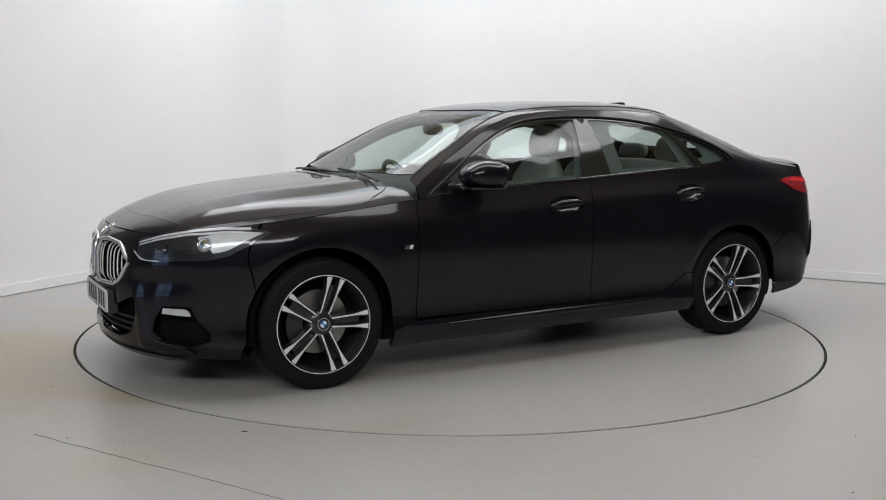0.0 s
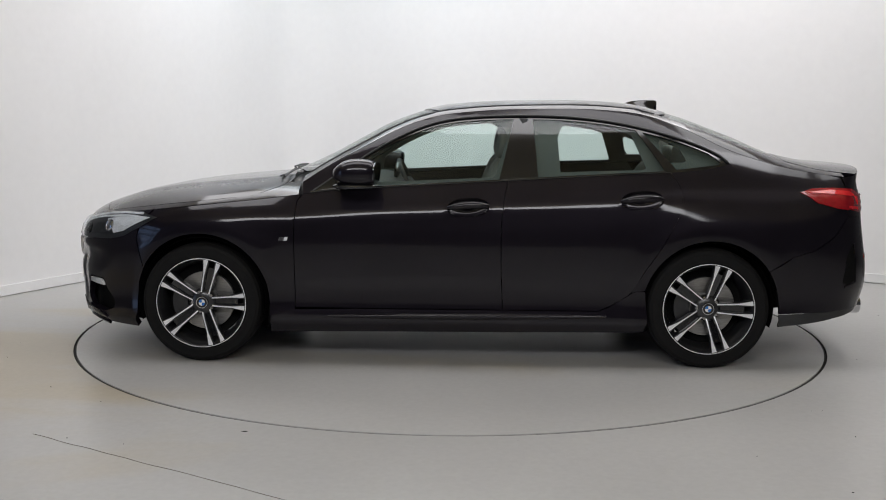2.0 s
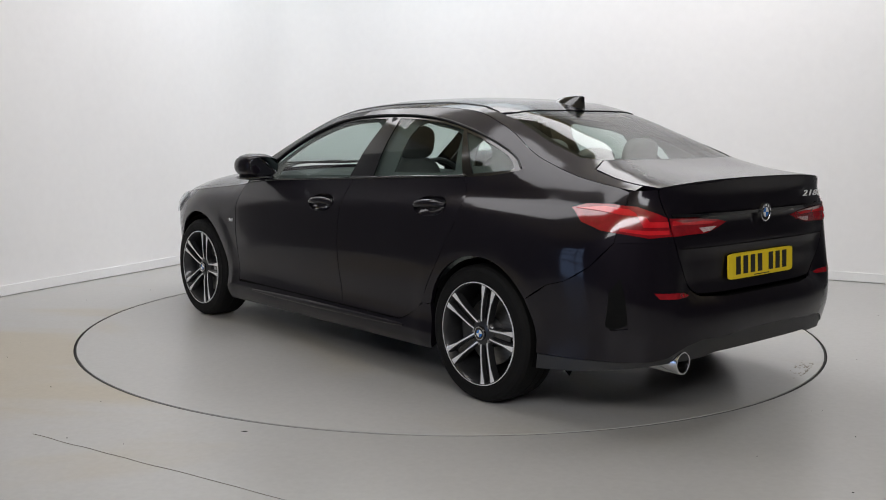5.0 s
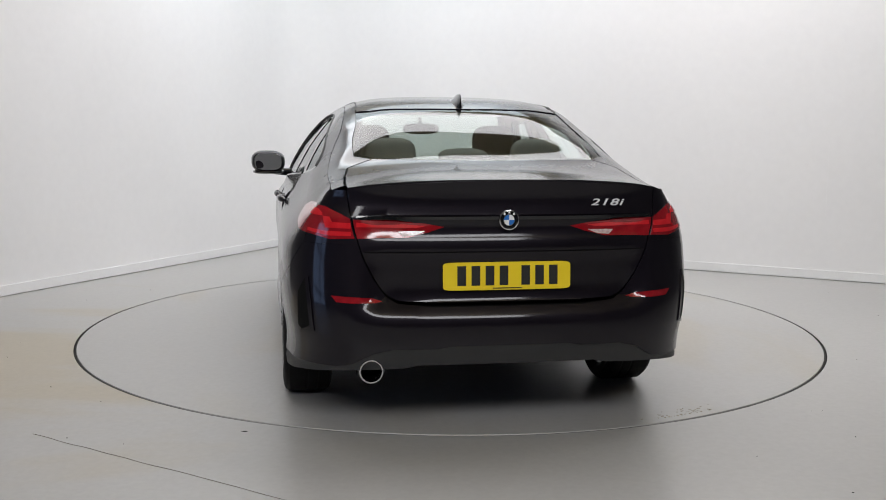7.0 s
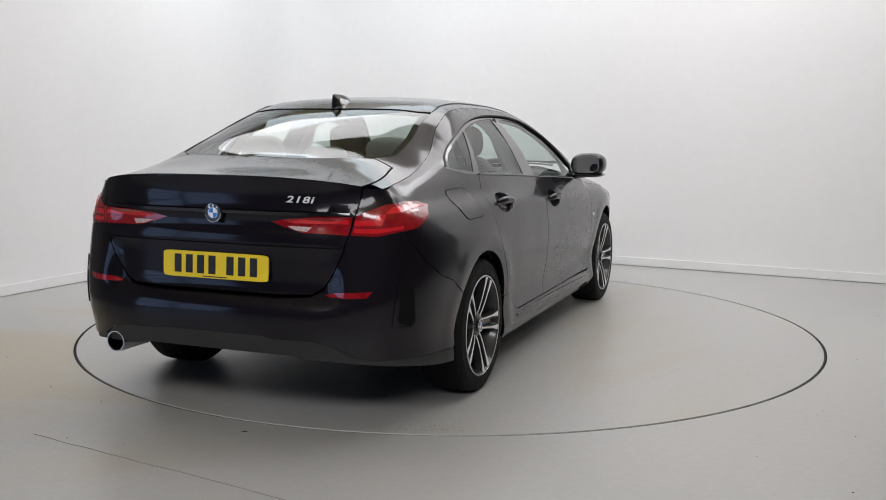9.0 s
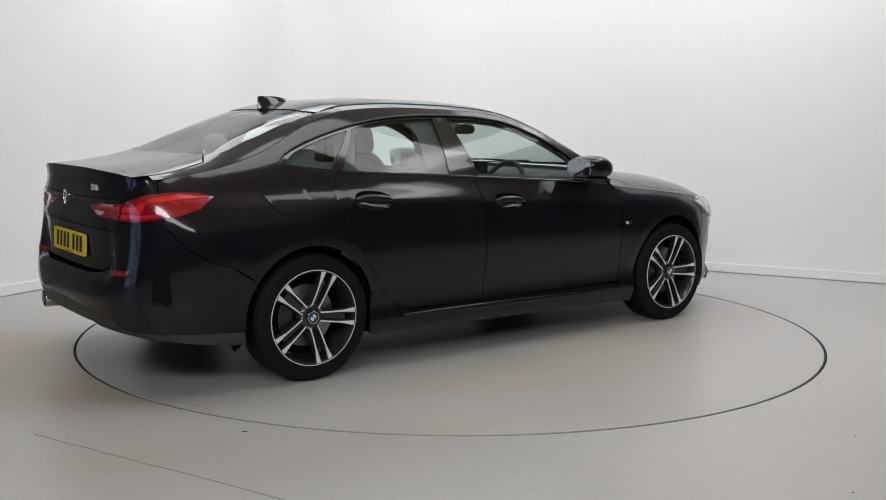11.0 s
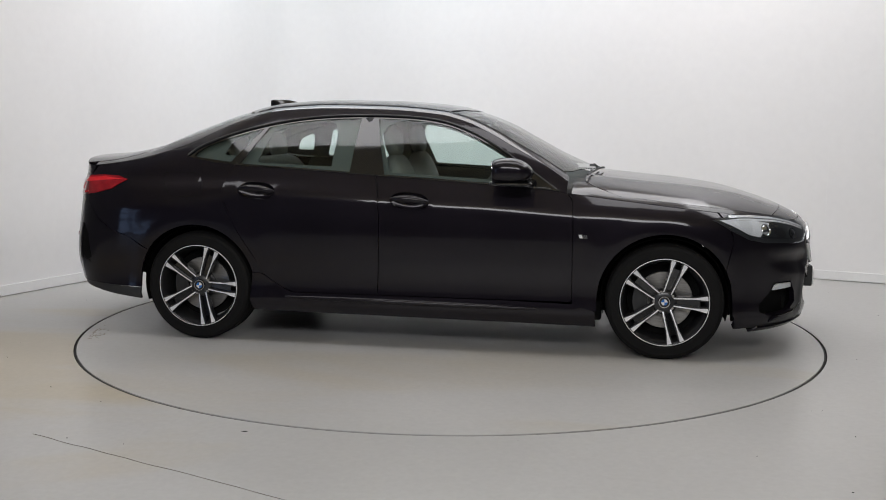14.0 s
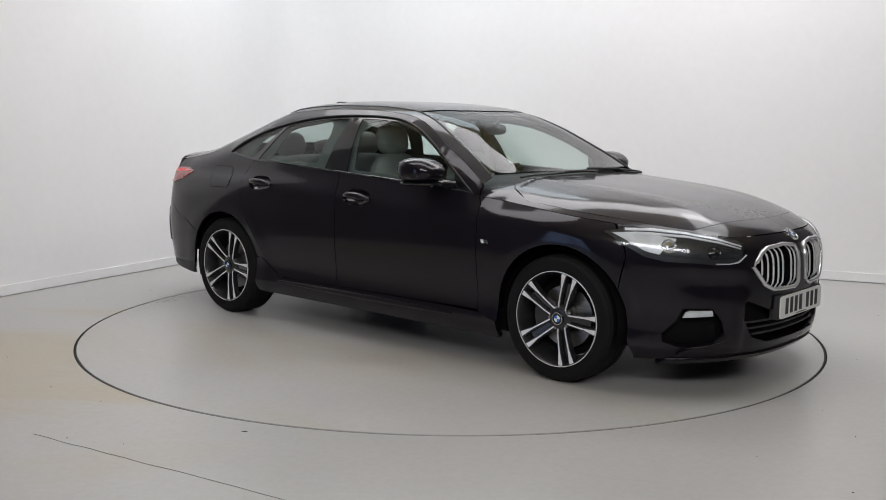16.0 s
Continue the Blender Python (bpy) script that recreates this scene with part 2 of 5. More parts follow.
def lathe(profile, n=64, axis="y"):
    """Turns (radius, along) pairs round an axis."""
    bm = bmesh.new()
    rings = []
    for r, a in profile:
        ring = []
        for i in range(n):
            c, s = math.cos(2 * math.pi * i / n), math.sin(2 * math.pi * i / n)
            ring.append(bm.verts.new({"y": (r * c, a, r * s), "z": (r * c, r * s, a), "x": (a, r * c, r * s)}[axis]))
        rings.append(ring)
    for a, b in zip(rings, rings[1:]):
        for i in range(n):
            bm.faces.new((a[i], a[(i + 1) % n], b[(i + 1) % n], b[i]))
    return bm


def prism(outline, depth, to3d, bevel=0.0):
    """A plate from a 2D outline; to3d maps (a, b, d) to space, d from 0 to depth."""
    bm = bmesh.new()
    front = [bm.verts.new(to3d(a, b, 0)) for a, b in outline]
    back = [bm.verts.new(to3d(a, b, depth)) for a, b in outline]
    bm.faces.new(front)
    bm.faces.new(back)
    n = len(outline)
    for i in range(n):
        bm.faces.new((front[i], front[(i + 1) % n], back[(i + 1) % n], back[i]))
    if bevel:
        bmesh.ops.bevel(bm, geom=[e for e in bm.edges], offset=bevel, segments=2, affect="EDGES")
    return bm


def tube(points, radius, n=10):
    bm = bmesh.new()
    rings = []
    pts = [Vector(p) for p in points]
    for i, p in enumerate(pts):
        d = (pts[min(i + 1, len(pts) - 1)] - pts[max(i - 1, 0)]).normalized()
        a = d.orthogonal().normalized() if abs(d.z) > 0.9 else d.cross(Vector((0, 0, 1))).normalized()
        b = d.cross(a)
        r = float(radius[i] if isinstance(radius, (list, tuple)) else radius)
        rings.append([bm.verts.new(p + r * (a * math.cos(2 * math.pi * k / n) + b * math.sin(2 * math.pi * k / n))) for k in range(n)])
    for a, b in zip(rings, rings[1:]):
        for k in range(n):
            bm.faces.new((a[k], a[(k + 1) % n], b[(k + 1) % n], b[k]))
    bm.faces.new(rings[0])
    bm.faces.new(rings[-1])
    return bm


def merge(*parts):
    bm = parts[0]
    for other in parts[1:]:
        m = bpy.data.meshes.new("tmp")
        other.to_mesh(m)
        other.free()
        bm.from_mesh(m)
        bpy.data.meshes.remove(m)
    return bm


def mirrored(bm):
    out = bm.copy()
    for v in out.verts:
        v.co.y = -v.co.y
    return out


def spline(points, closed=False, step=6):
    """Catmull-Rom through 2D points."""
    p = [Vector((*q, 0)) for q in points]
    out = []
    n = len(p)
    for i in range(n if closed else n - 1):
        a, b, c, d = (p[(i + k - 1) % n] if closed else p[min(max(i + k - 1, 0), n - 1)] for k in range(4))
        for s in range(step):
            t = s / step
            q = 0.5 * (2 * b + (c - a) * t + (2 * a - 5 * b + 4 * c - d) * t * t + (3 * b - a - 3 * c + d) * t ** 3)
            out.append((q.x, q.y))
    if not closed:
        out.append((p[-1].x, p[-1].y))
    return out


def curve(xs, ys):
    """A smooth function through a few points (monotone cubic)."""
    xs, ys = np.array(xs, float), np.array(ys, float)
    order = np.argsort(xs)
    xs, ys = xs[order], ys[order]
    h = np.diff(xs)
    d = np.diff(ys) / h
    m = np.zeros(len(xs))
    m[0], m[-1] = d[0], d[-1]
    for i in range(1, len(xs) - 1):
        m[i] = 0 if d[i - 1] * d[i] <= 0 else 2 * d[i - 1] * d[i] / (d[i - 1] + d[i])

    def f(x):
        i = int(min(max(np.searchsorted(xs, x) - 1, 0), len(h) - 1))
        t = min(max((x - xs[i]) / h[i], 0.0), 1.0)
        return float(ys[i] * (1 + 2 * t) * (1 - t) ** 2 + m[i] * h[i] * t * (1 - t) ** 2 + ys[i + 1] * t * t * (3 - 2 * t) + m[i + 1] * h[i] * t * t * (t - 1))
    return f


def shrink(outline, gap):
    """Moves a closed outline inwards by gap."""
    n = len(outline)
    area2 = sum(outline[i][0] * outline[(i + 1) % n][1] - outline[(i + 1) % n][0] * outline[i][1] for i in range(n))
    sign = 1 if area2 > 0 else -1
    out = []
    for i in range(n):
        a, b, c = outline[i - 1], outline[i], outline[(i + 1) % n]
        t = Vector((c[0] - a[0], c[1] - a[1]))
        if t.length < 1e-9:
            out.append(b)
            continue
        t.normalize()
        out.append((b[0] - t.y * gap * sign, b[1] + t.x * gap * sign))
    return out


def dense(outline, step):
    out = []
    n = len(outline)
    for i in range(n):
        a, b = outline[i], outline[(i + 1) % n]
        k = max(1, int(math.hypot(b[0] - a[0], b[1] - a[1]) / step))
        out += [(a[0] + (b[0] - a[0]) * j / k, a[1] + (b[1] - a[1]) * j / k) for j in range(k)]
    return out


def inside(p, poly):
    hit = False
    j = len(poly) - 1
    for i in range(len(poly)):
        (xi, yi), (xj, yj) = poly[i], poly[j]
        if (yi > p[1]) != (yj > p[1]) and p[0] < (xj - xi) * (p[1] - yi) / (yj - yi) + xi:
            hit = not hit
        j = i
    return hit


def panel(outline, surf, step=0.03, gap=0.0022, flange=0.018, out=0.0, holes=(), bare=None):
    """A skin over the 2D outline, bent onto surf(a, b), with an edge turned inwards."""
    ring = shrink(dense(outline, step), gap)
    verts = [Vector(p) for p in ring]
    edges = [(i, (i + 1) % len(ring)) for i in range(len(ring))]
    hole_rings = []
    for h in holes:
        hr = shrink(dense(h, step), -gap)
        k = len(verts)
        verts += [Vector(p) for p in hr]
        edges += [(k + i, k + (i + 1) % len(hr)) for i in range(len(hr))]
        hole_rings.append(hr)
    a0, a1 = min(p[0] for p in ring), max(p[0] for p in ring)
    b0, b1 = min(p[1] for p in ring), max(p[1] for p in ring)
    inner = shrink(ring, step * 0.35)
    for i in range(int((a1 - a0) / step) + 1):
        for j in range(int((b1 - b0) / step) + 1):
            p = (a0 + (i + 0.5) * step, b0 + (j + 0.5) * step)
            if inside(p, inner) and not any(inside(p, shrink(h, -step * 0.35)) for h in hole_rings):
                verts.append(Vector(p))
    co, _, faces, *_ = delaunay_2d_cdt(verts, edges, [], 1, 1e-6)
    bm = bmesh.new()
    vs = [bm.verts.new(surf(c.x, c.y)) for c in co]
    flat = [(c.x, c.y) for c in co]
    for f in faces:
        if hole_rings:
            m = (sum(flat[i][0] for i in f) / len(f), sum(flat[i][1] for i in f) / len(f))
            if any(inside(m, h) for h in hole_rings):
                continue
        try:
            bm.faces.new([vs[i] for i in f])
        except ValueError:
            pass
    bmesh.ops.delete(bm, geom=[v for v in bm.verts if not v.link_faces], context="VERTS")
    bmesh.ops.recalc_face_normals(bm, faces=bm.faces)
    bm.normal_update()
    centre = Vector((0, 0, 0.7))
    mean = sum((f.normal.dot(f.calc_center_median() - centre) for f in bm.faces))
    if mean < 0:
        bmesh.ops.reverse_faces(bm, faces=bm.faces)
    bm.normal_update()
    normals = {v: v.normal.copy() for v in bm.verts}
    if out:
        for v in bm.verts:
            v.co += normals[v] * out
    if flange:
        rim = [e for e in bm.edges if len(e.link_faces) == 1 and not (bare and all(bare(v.co) for v in e.verts))]
        low = {}
        for e in rim:
            for v in e.verts:
                if v not in low:
                    low[v] = bm.verts.new(v.co - normals[v] * flange)
        for e in rim:
            a, b = e.verts
            bm.faces.new((a, b, low[b], low[a]))
    return bm


# ---------------------------------------------------------------- the room
RING = 2.243


def build_room():
    # floor with a round opening for the turntable
    bm = bmesh.new()
    n = 144
    inner = [Vector((RING * math.cos(2 * math.pi * i / n), RING * math.sin(2 * math.pi * i / n), 0)) for i in range(n)]
    corners = [room(-0.2, -0.2, 0), room(LONG_U + 0.2, -0.2, 0), room(LONG_U + 0.2, LONG_V + 0.2, 0), room(-0.2, LONG_V + 0.2, 0)]
    outer = []
    for p in inner:
        # meet the way outwards with the rectangle
        best = 1e9
        for i in range(4):
            a, b = corners[i], corners[(i + 1) % 4]
            e = b - a
            det = p.x * -e.y + p.y * e.x
            if abs(det) < 1e-9:
                continue
            s = (a.x * -e.y + a.y * e.x) / det
            k = (p.x * a.y - p.y * a.x) / det
            if s > 0 and -1e-6 <= k <= 1 + 1e-6:
                best = min(best, s)
        outer.append(p * best)
    vi = [bm.verts.new(p) for p in inner]
    vo = [bm.verts.new(p) for p in outer]
    vd = [bm.verts.new(p - Vector((0, 0, 0.06))) for p in inner]
    for i in range(n):
        j = (i + 1) % n
        bm.faces.new((vi[i], vi[j], vo[j], vo[i]))
        bm.faces.new((vi[i], vi[j], vd[j], vd[i]))
    tagged(part("floor", bm, FLOOR, smooth=0), "grey painted concrete floor with tan stains", "floor", kind="structure")
    # pit lined near black so that the gap above it looks unlit
    tagged(part("pit", lathe([(0.02, -0.055), (RING + 0.03, -0.055), (RING - 0.001, -0.05), (RING - 0.001, -0.003), (RING - 0.0016, -0.003), (RING - 0.0016, -0.05), (0.02, -0.05)], 144, "z"), SEAM), "dark pit under the turntable", "pit", kind="structure")

    # two white walls that meet in a rounded corner, with thickness
    R = 0.5
    path = [(WHITE_U, 0.0)] + [(R - R * math.sin(a), R - R * math.cos(a)) for a in [math.pi / 2 * i / 14 for i in range(15)]] + [(0.0, WHITE_V)]

    def strip(inset0, inset1, z0, z1):
        bm = bmesh.new()
        rows = []
        for i, (u, v) in enumerate(path):
            if i == 0:
                nu, nv = 0, 1
            elif i == len(path) - 1:
                nu, nv = 1, 0
            else:
                a = math.pi / 2 * (i - 1) / 14
                nu, nv = math.sin(a), math.cos(a)
            rows.append([bm.verts.new(room(u + nu * d, v + nv * d, z)) for d, z in ((inset1, z0), (inset1, z1), (inset0, z1), (inset0, z0))])
        for p, q in zip(rows, rows[1:]):
            for k in range(4):
                bm.faces.new((p[k], p[(k + 1) % 4], q[(k + 1) % 4], q[k]))
        return bm

    tagged(part("wall_corner", strip(-0.15, 0.0, 0, HIGH), WALL, smooth=60), "white painted wall with a rounded corner", "wall", kind="structure")
    base = strip(0.0, 0.016, 0.006, 0.078)
    tagged(part("baseboard", base, SKIRT, smooth=20), "white painted skirting board along the wall", "skirting board", kind="structure")
    # unseen dark walls, added so that the paint mirrors an unlit room
    bm = bmesh.new()
    w0, w1, wz = DAY
    for a, b, z0, z1 in (((LONG_U, -0.15), (LONG_U + 0.15, LONG_V + 0.15), 0, HIGH), ((-0.15, LONG_V), (LONG_U, LONG_V + 0.15), 0, HIGH), ((WHITE_U, -0.15), (LONG_U, 0.0), 0, HIGH),
                         ((-0.15, WHITE_V), (0.0, w0), 0, HIGH), ((-0.15, w1), (0.0, LONG_V), 0, HIGH), ((-0.15, w0), (0.0, w1), wz, HIGH)):
        vs = [bm.verts.new(room(u, v, z)) for z in (z0, z1) for u, v in (a, (b[0], a[1]), b, (a[0], b[1]))]
        for f in ((0, 1, 2, 3), (4, 5, 6, 7), (0, 1, 5, 4), (1, 2, 6, 5), (2, 3, 7, 6), (3, 0, 4, 7)):
            bm.faces.new([vs[i] for i in f])
    tagged(part("wall_back", bm, BACK, smooth=0), "added dark walls behind the viewer that keep the car's reflections dark", "wall", kind="structure")
    bm = bmesh.new()
    vs = [bm.verts.new(room(u, v, z)) for z in (HIGH, HIGH + 0.15) for u, v in ((-0.15, -0.15), (LONG_U + 0.15, -0.15), (LONG_U + 0.15, LONG_V + 0.15), (-0.15, LONG_V + 0.15))]
    for f in ((0, 1, 2, 3), (4, 5, 6, 7), (0, 1, 5, 4), (1, 2, 6, 5), (2, 3, 7, 6), (3, 0, 4, 7)):
        bm.faces.new([vs[i] for i in f])
    tagged(part("ceiling", bm, CREAM, smooth=0), "plain cream ceiling", "ceiling", kind="structure")


build_room()


def build_loading_door():
    """A glazed door with cross bars in the wall behind the viewer, daylight outside."""
    w0, w1, wz = DAY

    def bar(v0, v1, z0, z1, u0=-0.10, u1=-0.04):
        bm = bmesh.new()
        vs = [bm.verts.new(room(u, v, z)) for z in (z0, z1) for u, v in ((u0, v0), (u1, v0), (u1, v1), (u0, v1))]
        for f in ((0, 1, 2, 3), (4, 5, 6, 7), (0, 1, 5, 4), (1, 2, 6, 5), (2, 3, 7, 6), (3, 0, 4, 7)):
            bm.faces.new([vs[i] for i in f])
        return bm

    door = tagged(new("door_1"), "glazed loading door with dark cross bars", "door", kind="structure")
    for z in (0.0, 0.62, 1.24, 1.86, wz - 0.07):
        part("cross_bar", bar(w0, w1, z, z + 0.07), BACK, door, smooth=0)
    for v in (w0, (w0 + w1) / 2 - 0.035, w1 - 0.07):
        part("upright", bar(v, v + 0.07, 0.0, wz, -0.11, -0.03), BACK, door, smooth=0)
    tagged(part("backdrop", bar(w0 - 0.3, w1 + 0.3, -0.1, wz + 0.3, -0.42, -0.40), DAYLIGHT, smooth=0), "pale blue daylight outside the door", "backdrop", kind="structure")


build_loading_door()


FLAKES = 198.0  # where the flaked paint lies on the turntable, in degrees


def build_turntable():
    disc = tagged(new("turntable"), "round grey turntable flush with the floor", "turntable")
    part("deck", lathe([(0.0005, -0.045), (RING - 0.036, -0.045), (RING - 0.036, 0.0), (0.0005, 0.0)], 144, "z"), DISC, disc, "grey painted turntable deck", 30)
    part("edge_ring", lathe([(RING - 0.036, -0.045), (RING - 0.016, -0.045), (RING - 0.016, -0.002), (RING - 0.0175, 0.0006), (RING - 0.036, 0.0006)], 144, "z"), DISC, disc, "painted steel edge of the turntable", 30)
    # dark ring added to widen the shaded line of the gap
    part("edge_gap_ring", lathe([(RING - 0.016, -0.045), (RING - 0.006, -0.045), (RING - 0.006, -0.005), (RING - 0.016, -0.004)], 144, "z"), SEAM, disc, "added dark ring that draws the shaded gap round the turntable", 30)
    # flaked paint near the edge, each flake a thin chip
    bm = bmesh.new()
    rnd = random.Random(4)
    for _ in range(45):
        a = radians(FLAKES + rnd.gauss(0, 2.2))
        r = RING - 0.06 - abs(rnd.gauss(0, 0.035))
        w, h, spin = rnd.uniform(0.003, 0.010), rnd.uniform(0.002, 0.005), rnd.uniform(0, 6.28)
        ring = []
        for k in range(6):
            b = 2 * math.pi * k / 6
            u, v = w * math.cos(b) * rnd.uniform(0.6, 1), h * math.sin(b) * rnd.uniform(0.6, 1)
            ring.append((r * math.cos(a) + u * math.cos(spin) - v * math.sin(spin), r * math.sin(a) + u * math.sin(spin) + v * math.cos(spin)))
        hi = [bm.verts.new((x, y, 0.0016)) for x, y in ring]
        lo = [bm.verts.new((x, y, 0.0)) for x, y in ring]
        bm.faces.new(hi)
        for k in range(6):
            bm.faces.new((hi[k], hi[(k + 1) % 6], lo[(k + 1) % 6], lo[k]))
    tagged(part("flaked_paint", bm, CHIP, disc, smooth=0), "flaked tan and grey paint near the edge", kind="stuff")
    return disc


turntable = build_turntable()

# ---------------------------------------------------------------- the car's surfaces (x ahead, y to its left)
AXLE_F, AXLE_R, WHEEL_R = 1.335, -1.335, 0.318
width_at = curve([0.12, 0.18, 0.25, 0.30, 0.36, 0.50, 0.62, 0.70, 0.78, 0.84, 0.90, 0.96, 1.02, 1.08],
                 [0.80, 0.85, 0.880, 0.872, 0.868, 0.884, 0.893, 0.891, 0.884, 0.873, 0.852, 0.825, 0.795, 0.76])
nose_at = curve([0.12, 0.17, 0.22, 0.35, 0.50, 0.62, 0.67, 0.71, 0.734, 0.755, 0.80, 0.86],
                [2.05, 2.15, 2.19, 2.2, 2.205, 2.2, 2.190, 2.168, 2.146, 2.115, 2.03, 1.92])
tail_at = curve([0.16, 0.25, 0.33, 0.45, 0.53, 0.62, 0.72, 0.82, 0.89, 0.905, 0.93, 0.98, 1.03, 1.06, 1.10],
                [-2.12, -2.225, -2.262, -2.287, -2.283, -2.268, -2.252, -2.242, -2.238, -2.237, -2.229, -2.224, -2.236, -2.242, -2.20])
recess_at = curve([0.50, 0.535, 0.56, 0.58, 0.70, 0.762, 0.778, 0.868, 0.884, 0.905, 0.95], [0.0, 0.004, 0.030, 0.048, 0.030, 0.020, 0.006, 0.028, 0.024, 0.0, 0.0])
belt_at = curve([0.80, 0.68, 0.2, -0.23, -0.44, -0.8, -1.11, -1.28, -1.45], [0.898, 0.915, 0.947, 0.972, 0.985, 1.006, 1.023, 1.038, 1.068])
shoulder_at = curve([2.15, 2.05, 1.95, 1.8, 1.6, 1.3, 1.0, 0.8], [0.735, 0.748, 0.762, 0.782, 0.806, 0.84, 0.872, 0.897])
bonnet_at = curve([2.15, 2.13, 2.09, 2.03, 1.95, 1.738, 1.58, 1.402, 1.235, 1.065, 0.93], [0.735, 0.748, 0.772, 0.802, 0.832, 0.893, 0.920, 0.941, 0.957, 0.974, 0.990])
rail_top = curve([0.82, 0.65, 0.495, 0.343, 0.192, 0.04, -0.3, -0.64, -0.98, -1.21, -1.53, -1.81, -2.0, -2.22],
                [0.968, 1.080, 1.166, 1.250, 1.315, 1.352, 1.380, 1.386, 1.366, 1.316, 1.21, 1.112, 1.062, 1.025])
roll_at = curve([0.8, 0.2, -0.9, -1.2, -1.5, -2.0, -2.2], [0.022, 0.03, 0.032, 0.055, 0.095, 0.05, 0.03])


def rail_at(x):
    return rail_top(x) - roll_at(x)


roof_at = curve([0.98, 0.726, 0.55, 0.387, 0.2, 0.05, -0.29, -0.64, -0.98, -1.2, -1.5, -1.78, -2.0, -2.235],
                [0.985, 1.098, 1.192, 1.280, 1.348, 1.383, 1.407, 1.412, 1.393, 1.342, 1.232, 1.115, 1.075, 1.056])
cabin_at = curve([0.85, 0.5, 0.2, -0.9, -1.4, -1.8, -2.2], [0.80, 0.815, 0.822, 0.82, 0.79, 0.765, 0.72])
X0F, NF, MF = 0.9, 3.6, 2.4
X0R, NR, MR = -1.0, 7.4, 3.5


def slice_y(x, z):
    w = width_at(z)
    if x > X0F:
        k = min((x - X0F) / (nose_at(z) - X0F), 1.0)
        return w * (1 - k ** NF) ** (1 / MF)
    if x < X0R:
        k = min((x - X0R) / (tail_at(z) - X0R), 1.0)
        return w * (1 - k ** NR) ** (1 / MR)
    return w


def side_y(x, z):
    """Half width of the body at a place along it and a height."""
    y = slice_y(x, z)
    for ax in (AXLE_F, AXLE_R):
        d = math.hypot(x - ax, z - 0.325)
        y += 0.005 * math.exp(-((d - 0.41) / 0.05) ** 2) * (1 if z < 0.80 else 0)
    zc = 0.835 - 0.052 * x
    if -1.9 < x < 1.2:
        y += 0.008 * math.exp(-((z - zc) / (0.020 if z > zc else 0.034)) ** 2) * min(max((x + 1.9) / 0.25, 0), 1) * min(max((1.2 - x) / 0.4, 0), 1)
    dz = z - 0.95
    g = cabin_at(x) - 0.40 * dz - 0.70 * dz * abs(dz) if dz > -0.3 else 9
    if -0.3 < dz < 0.0:
        f = min(max((0.2 - x) / 1.0, 0), 1)
        u = min(-dz / 0.07, 1)
        g += 0.024 * f * u * u * (3 - 2 * u)
    k = 0.02
    h = max(k - abs(y - g), 0) / k
    y = min(y, g) - h * h * k * 0.25
    # the skin rolls inwards under the roof rail and under the bonnet's edge
    if x < 0.8 and z > 0.9:
        f = min(max((-1.0 - x) / 0.3, 0), 1) * min(max((x + 2.15) / 0.2, 0), 1)
        deep, most = 0.035 + 0.075 * f, 0.008 + 0.027 * f
        u = max(z - (rail_at(x) - deep), 0) / deep
        y -= most * min(u, 1.2) ** 2
    if 0.8 < x < 1.85 and z > 0.7:
        f = min(max((1.85 - x) / 0.25, 0), 1) * min(max((x - 0.8) / 0.15, 0), 1)
        u = max(z - (shoulder_at(x) - 0.075), 0) / 0.075
        y -= 0.026 * f * min(u, 1.2) ** 2
    return y


def S(x, z):
    return Vector((x, side_y(x, z), z))


def front(a, z):
    """Round the nose: a is 0 at the middle, pi/2 where the side runs straight."""
    s = 1 if a >= 0 else -1
    a = min(abs(a), math.pi / 2 - 1e-4)
    x = X0F + (nose_at(z) - X0F) * math.cos(a) ** (2 / NF)
    if x > 1.86:
        w = width_at(z) * math.sin(a) ** (2 / MF)
        f = min((x - 1.86) / 0.12, 1)
        ridge = 0.012 * math.exp(-((w - 0.47 - 0.10 * (0.45 - z)) / 0.022) ** 2) * (1 if 0.2 < z < 0.5 else max(0, 1 - abs(z - 0.35) / 0.2))
        hollow = 0.020 * math.exp(-((z - 0.525 - 0.10 * (w - 0.5)) / 0.045) ** 2) * min(max((w - 0.42) / 0.10, 0), 1)
        lip = 0.008 * math.exp(-((z - 0.600) / 0.020) ** 2) * min(max((w - 0.42) / 0.10, 0), 1)
        return Vector((x + f * (ridge - hollow + lip), s * w, z))
    return Vector((x, s * (side_y(x, z) if x < 1.85 else width_at(z) * math.sin(a) ** (2 / MF)), z))


def rear(a, z):
    s = 1 if a >= 0 else -1
    a = min(abs(a), math.pi / 2 - 1e-4)
    x = X0R + (tail_at(z) - X0R) * math.cos(a) ** (2 / NR)
    y = width_at(z) * math.sin(a) ** (2 / MR)
    if x > -2.10:
        k = min((x + 2.10) / 0.08, 1)
        y += (side_y(x, z) - y) * k
    k = min(max((0.63 - y) / 0.14, 0), 1)
    return Vector((x + recess_at(z) * k * k * (3 - 2 * k), s * y, z))


def fy(y, z):
    """Nose angle at which the half width is y."""
    return math.copysign(math.asin(min(abs(y) / width_at(z), 1) ** (MF / 2)), y), z


def fx(x, z):
    return math.acos(min(max((x - X0F) / (nose_at(z) - X0F), 0), 1) ** (NF / 2)), z


def ry(y, z):
    return math.copysign(math.asin(min(abs(y) / width_at(z), 1) ** (MR / 2)), y), z


def rx(x, z):
    return math.acos(min(max((x - X0R) / (tail_at(z) - X0R), 0), 1) ** (NR / 2)), z


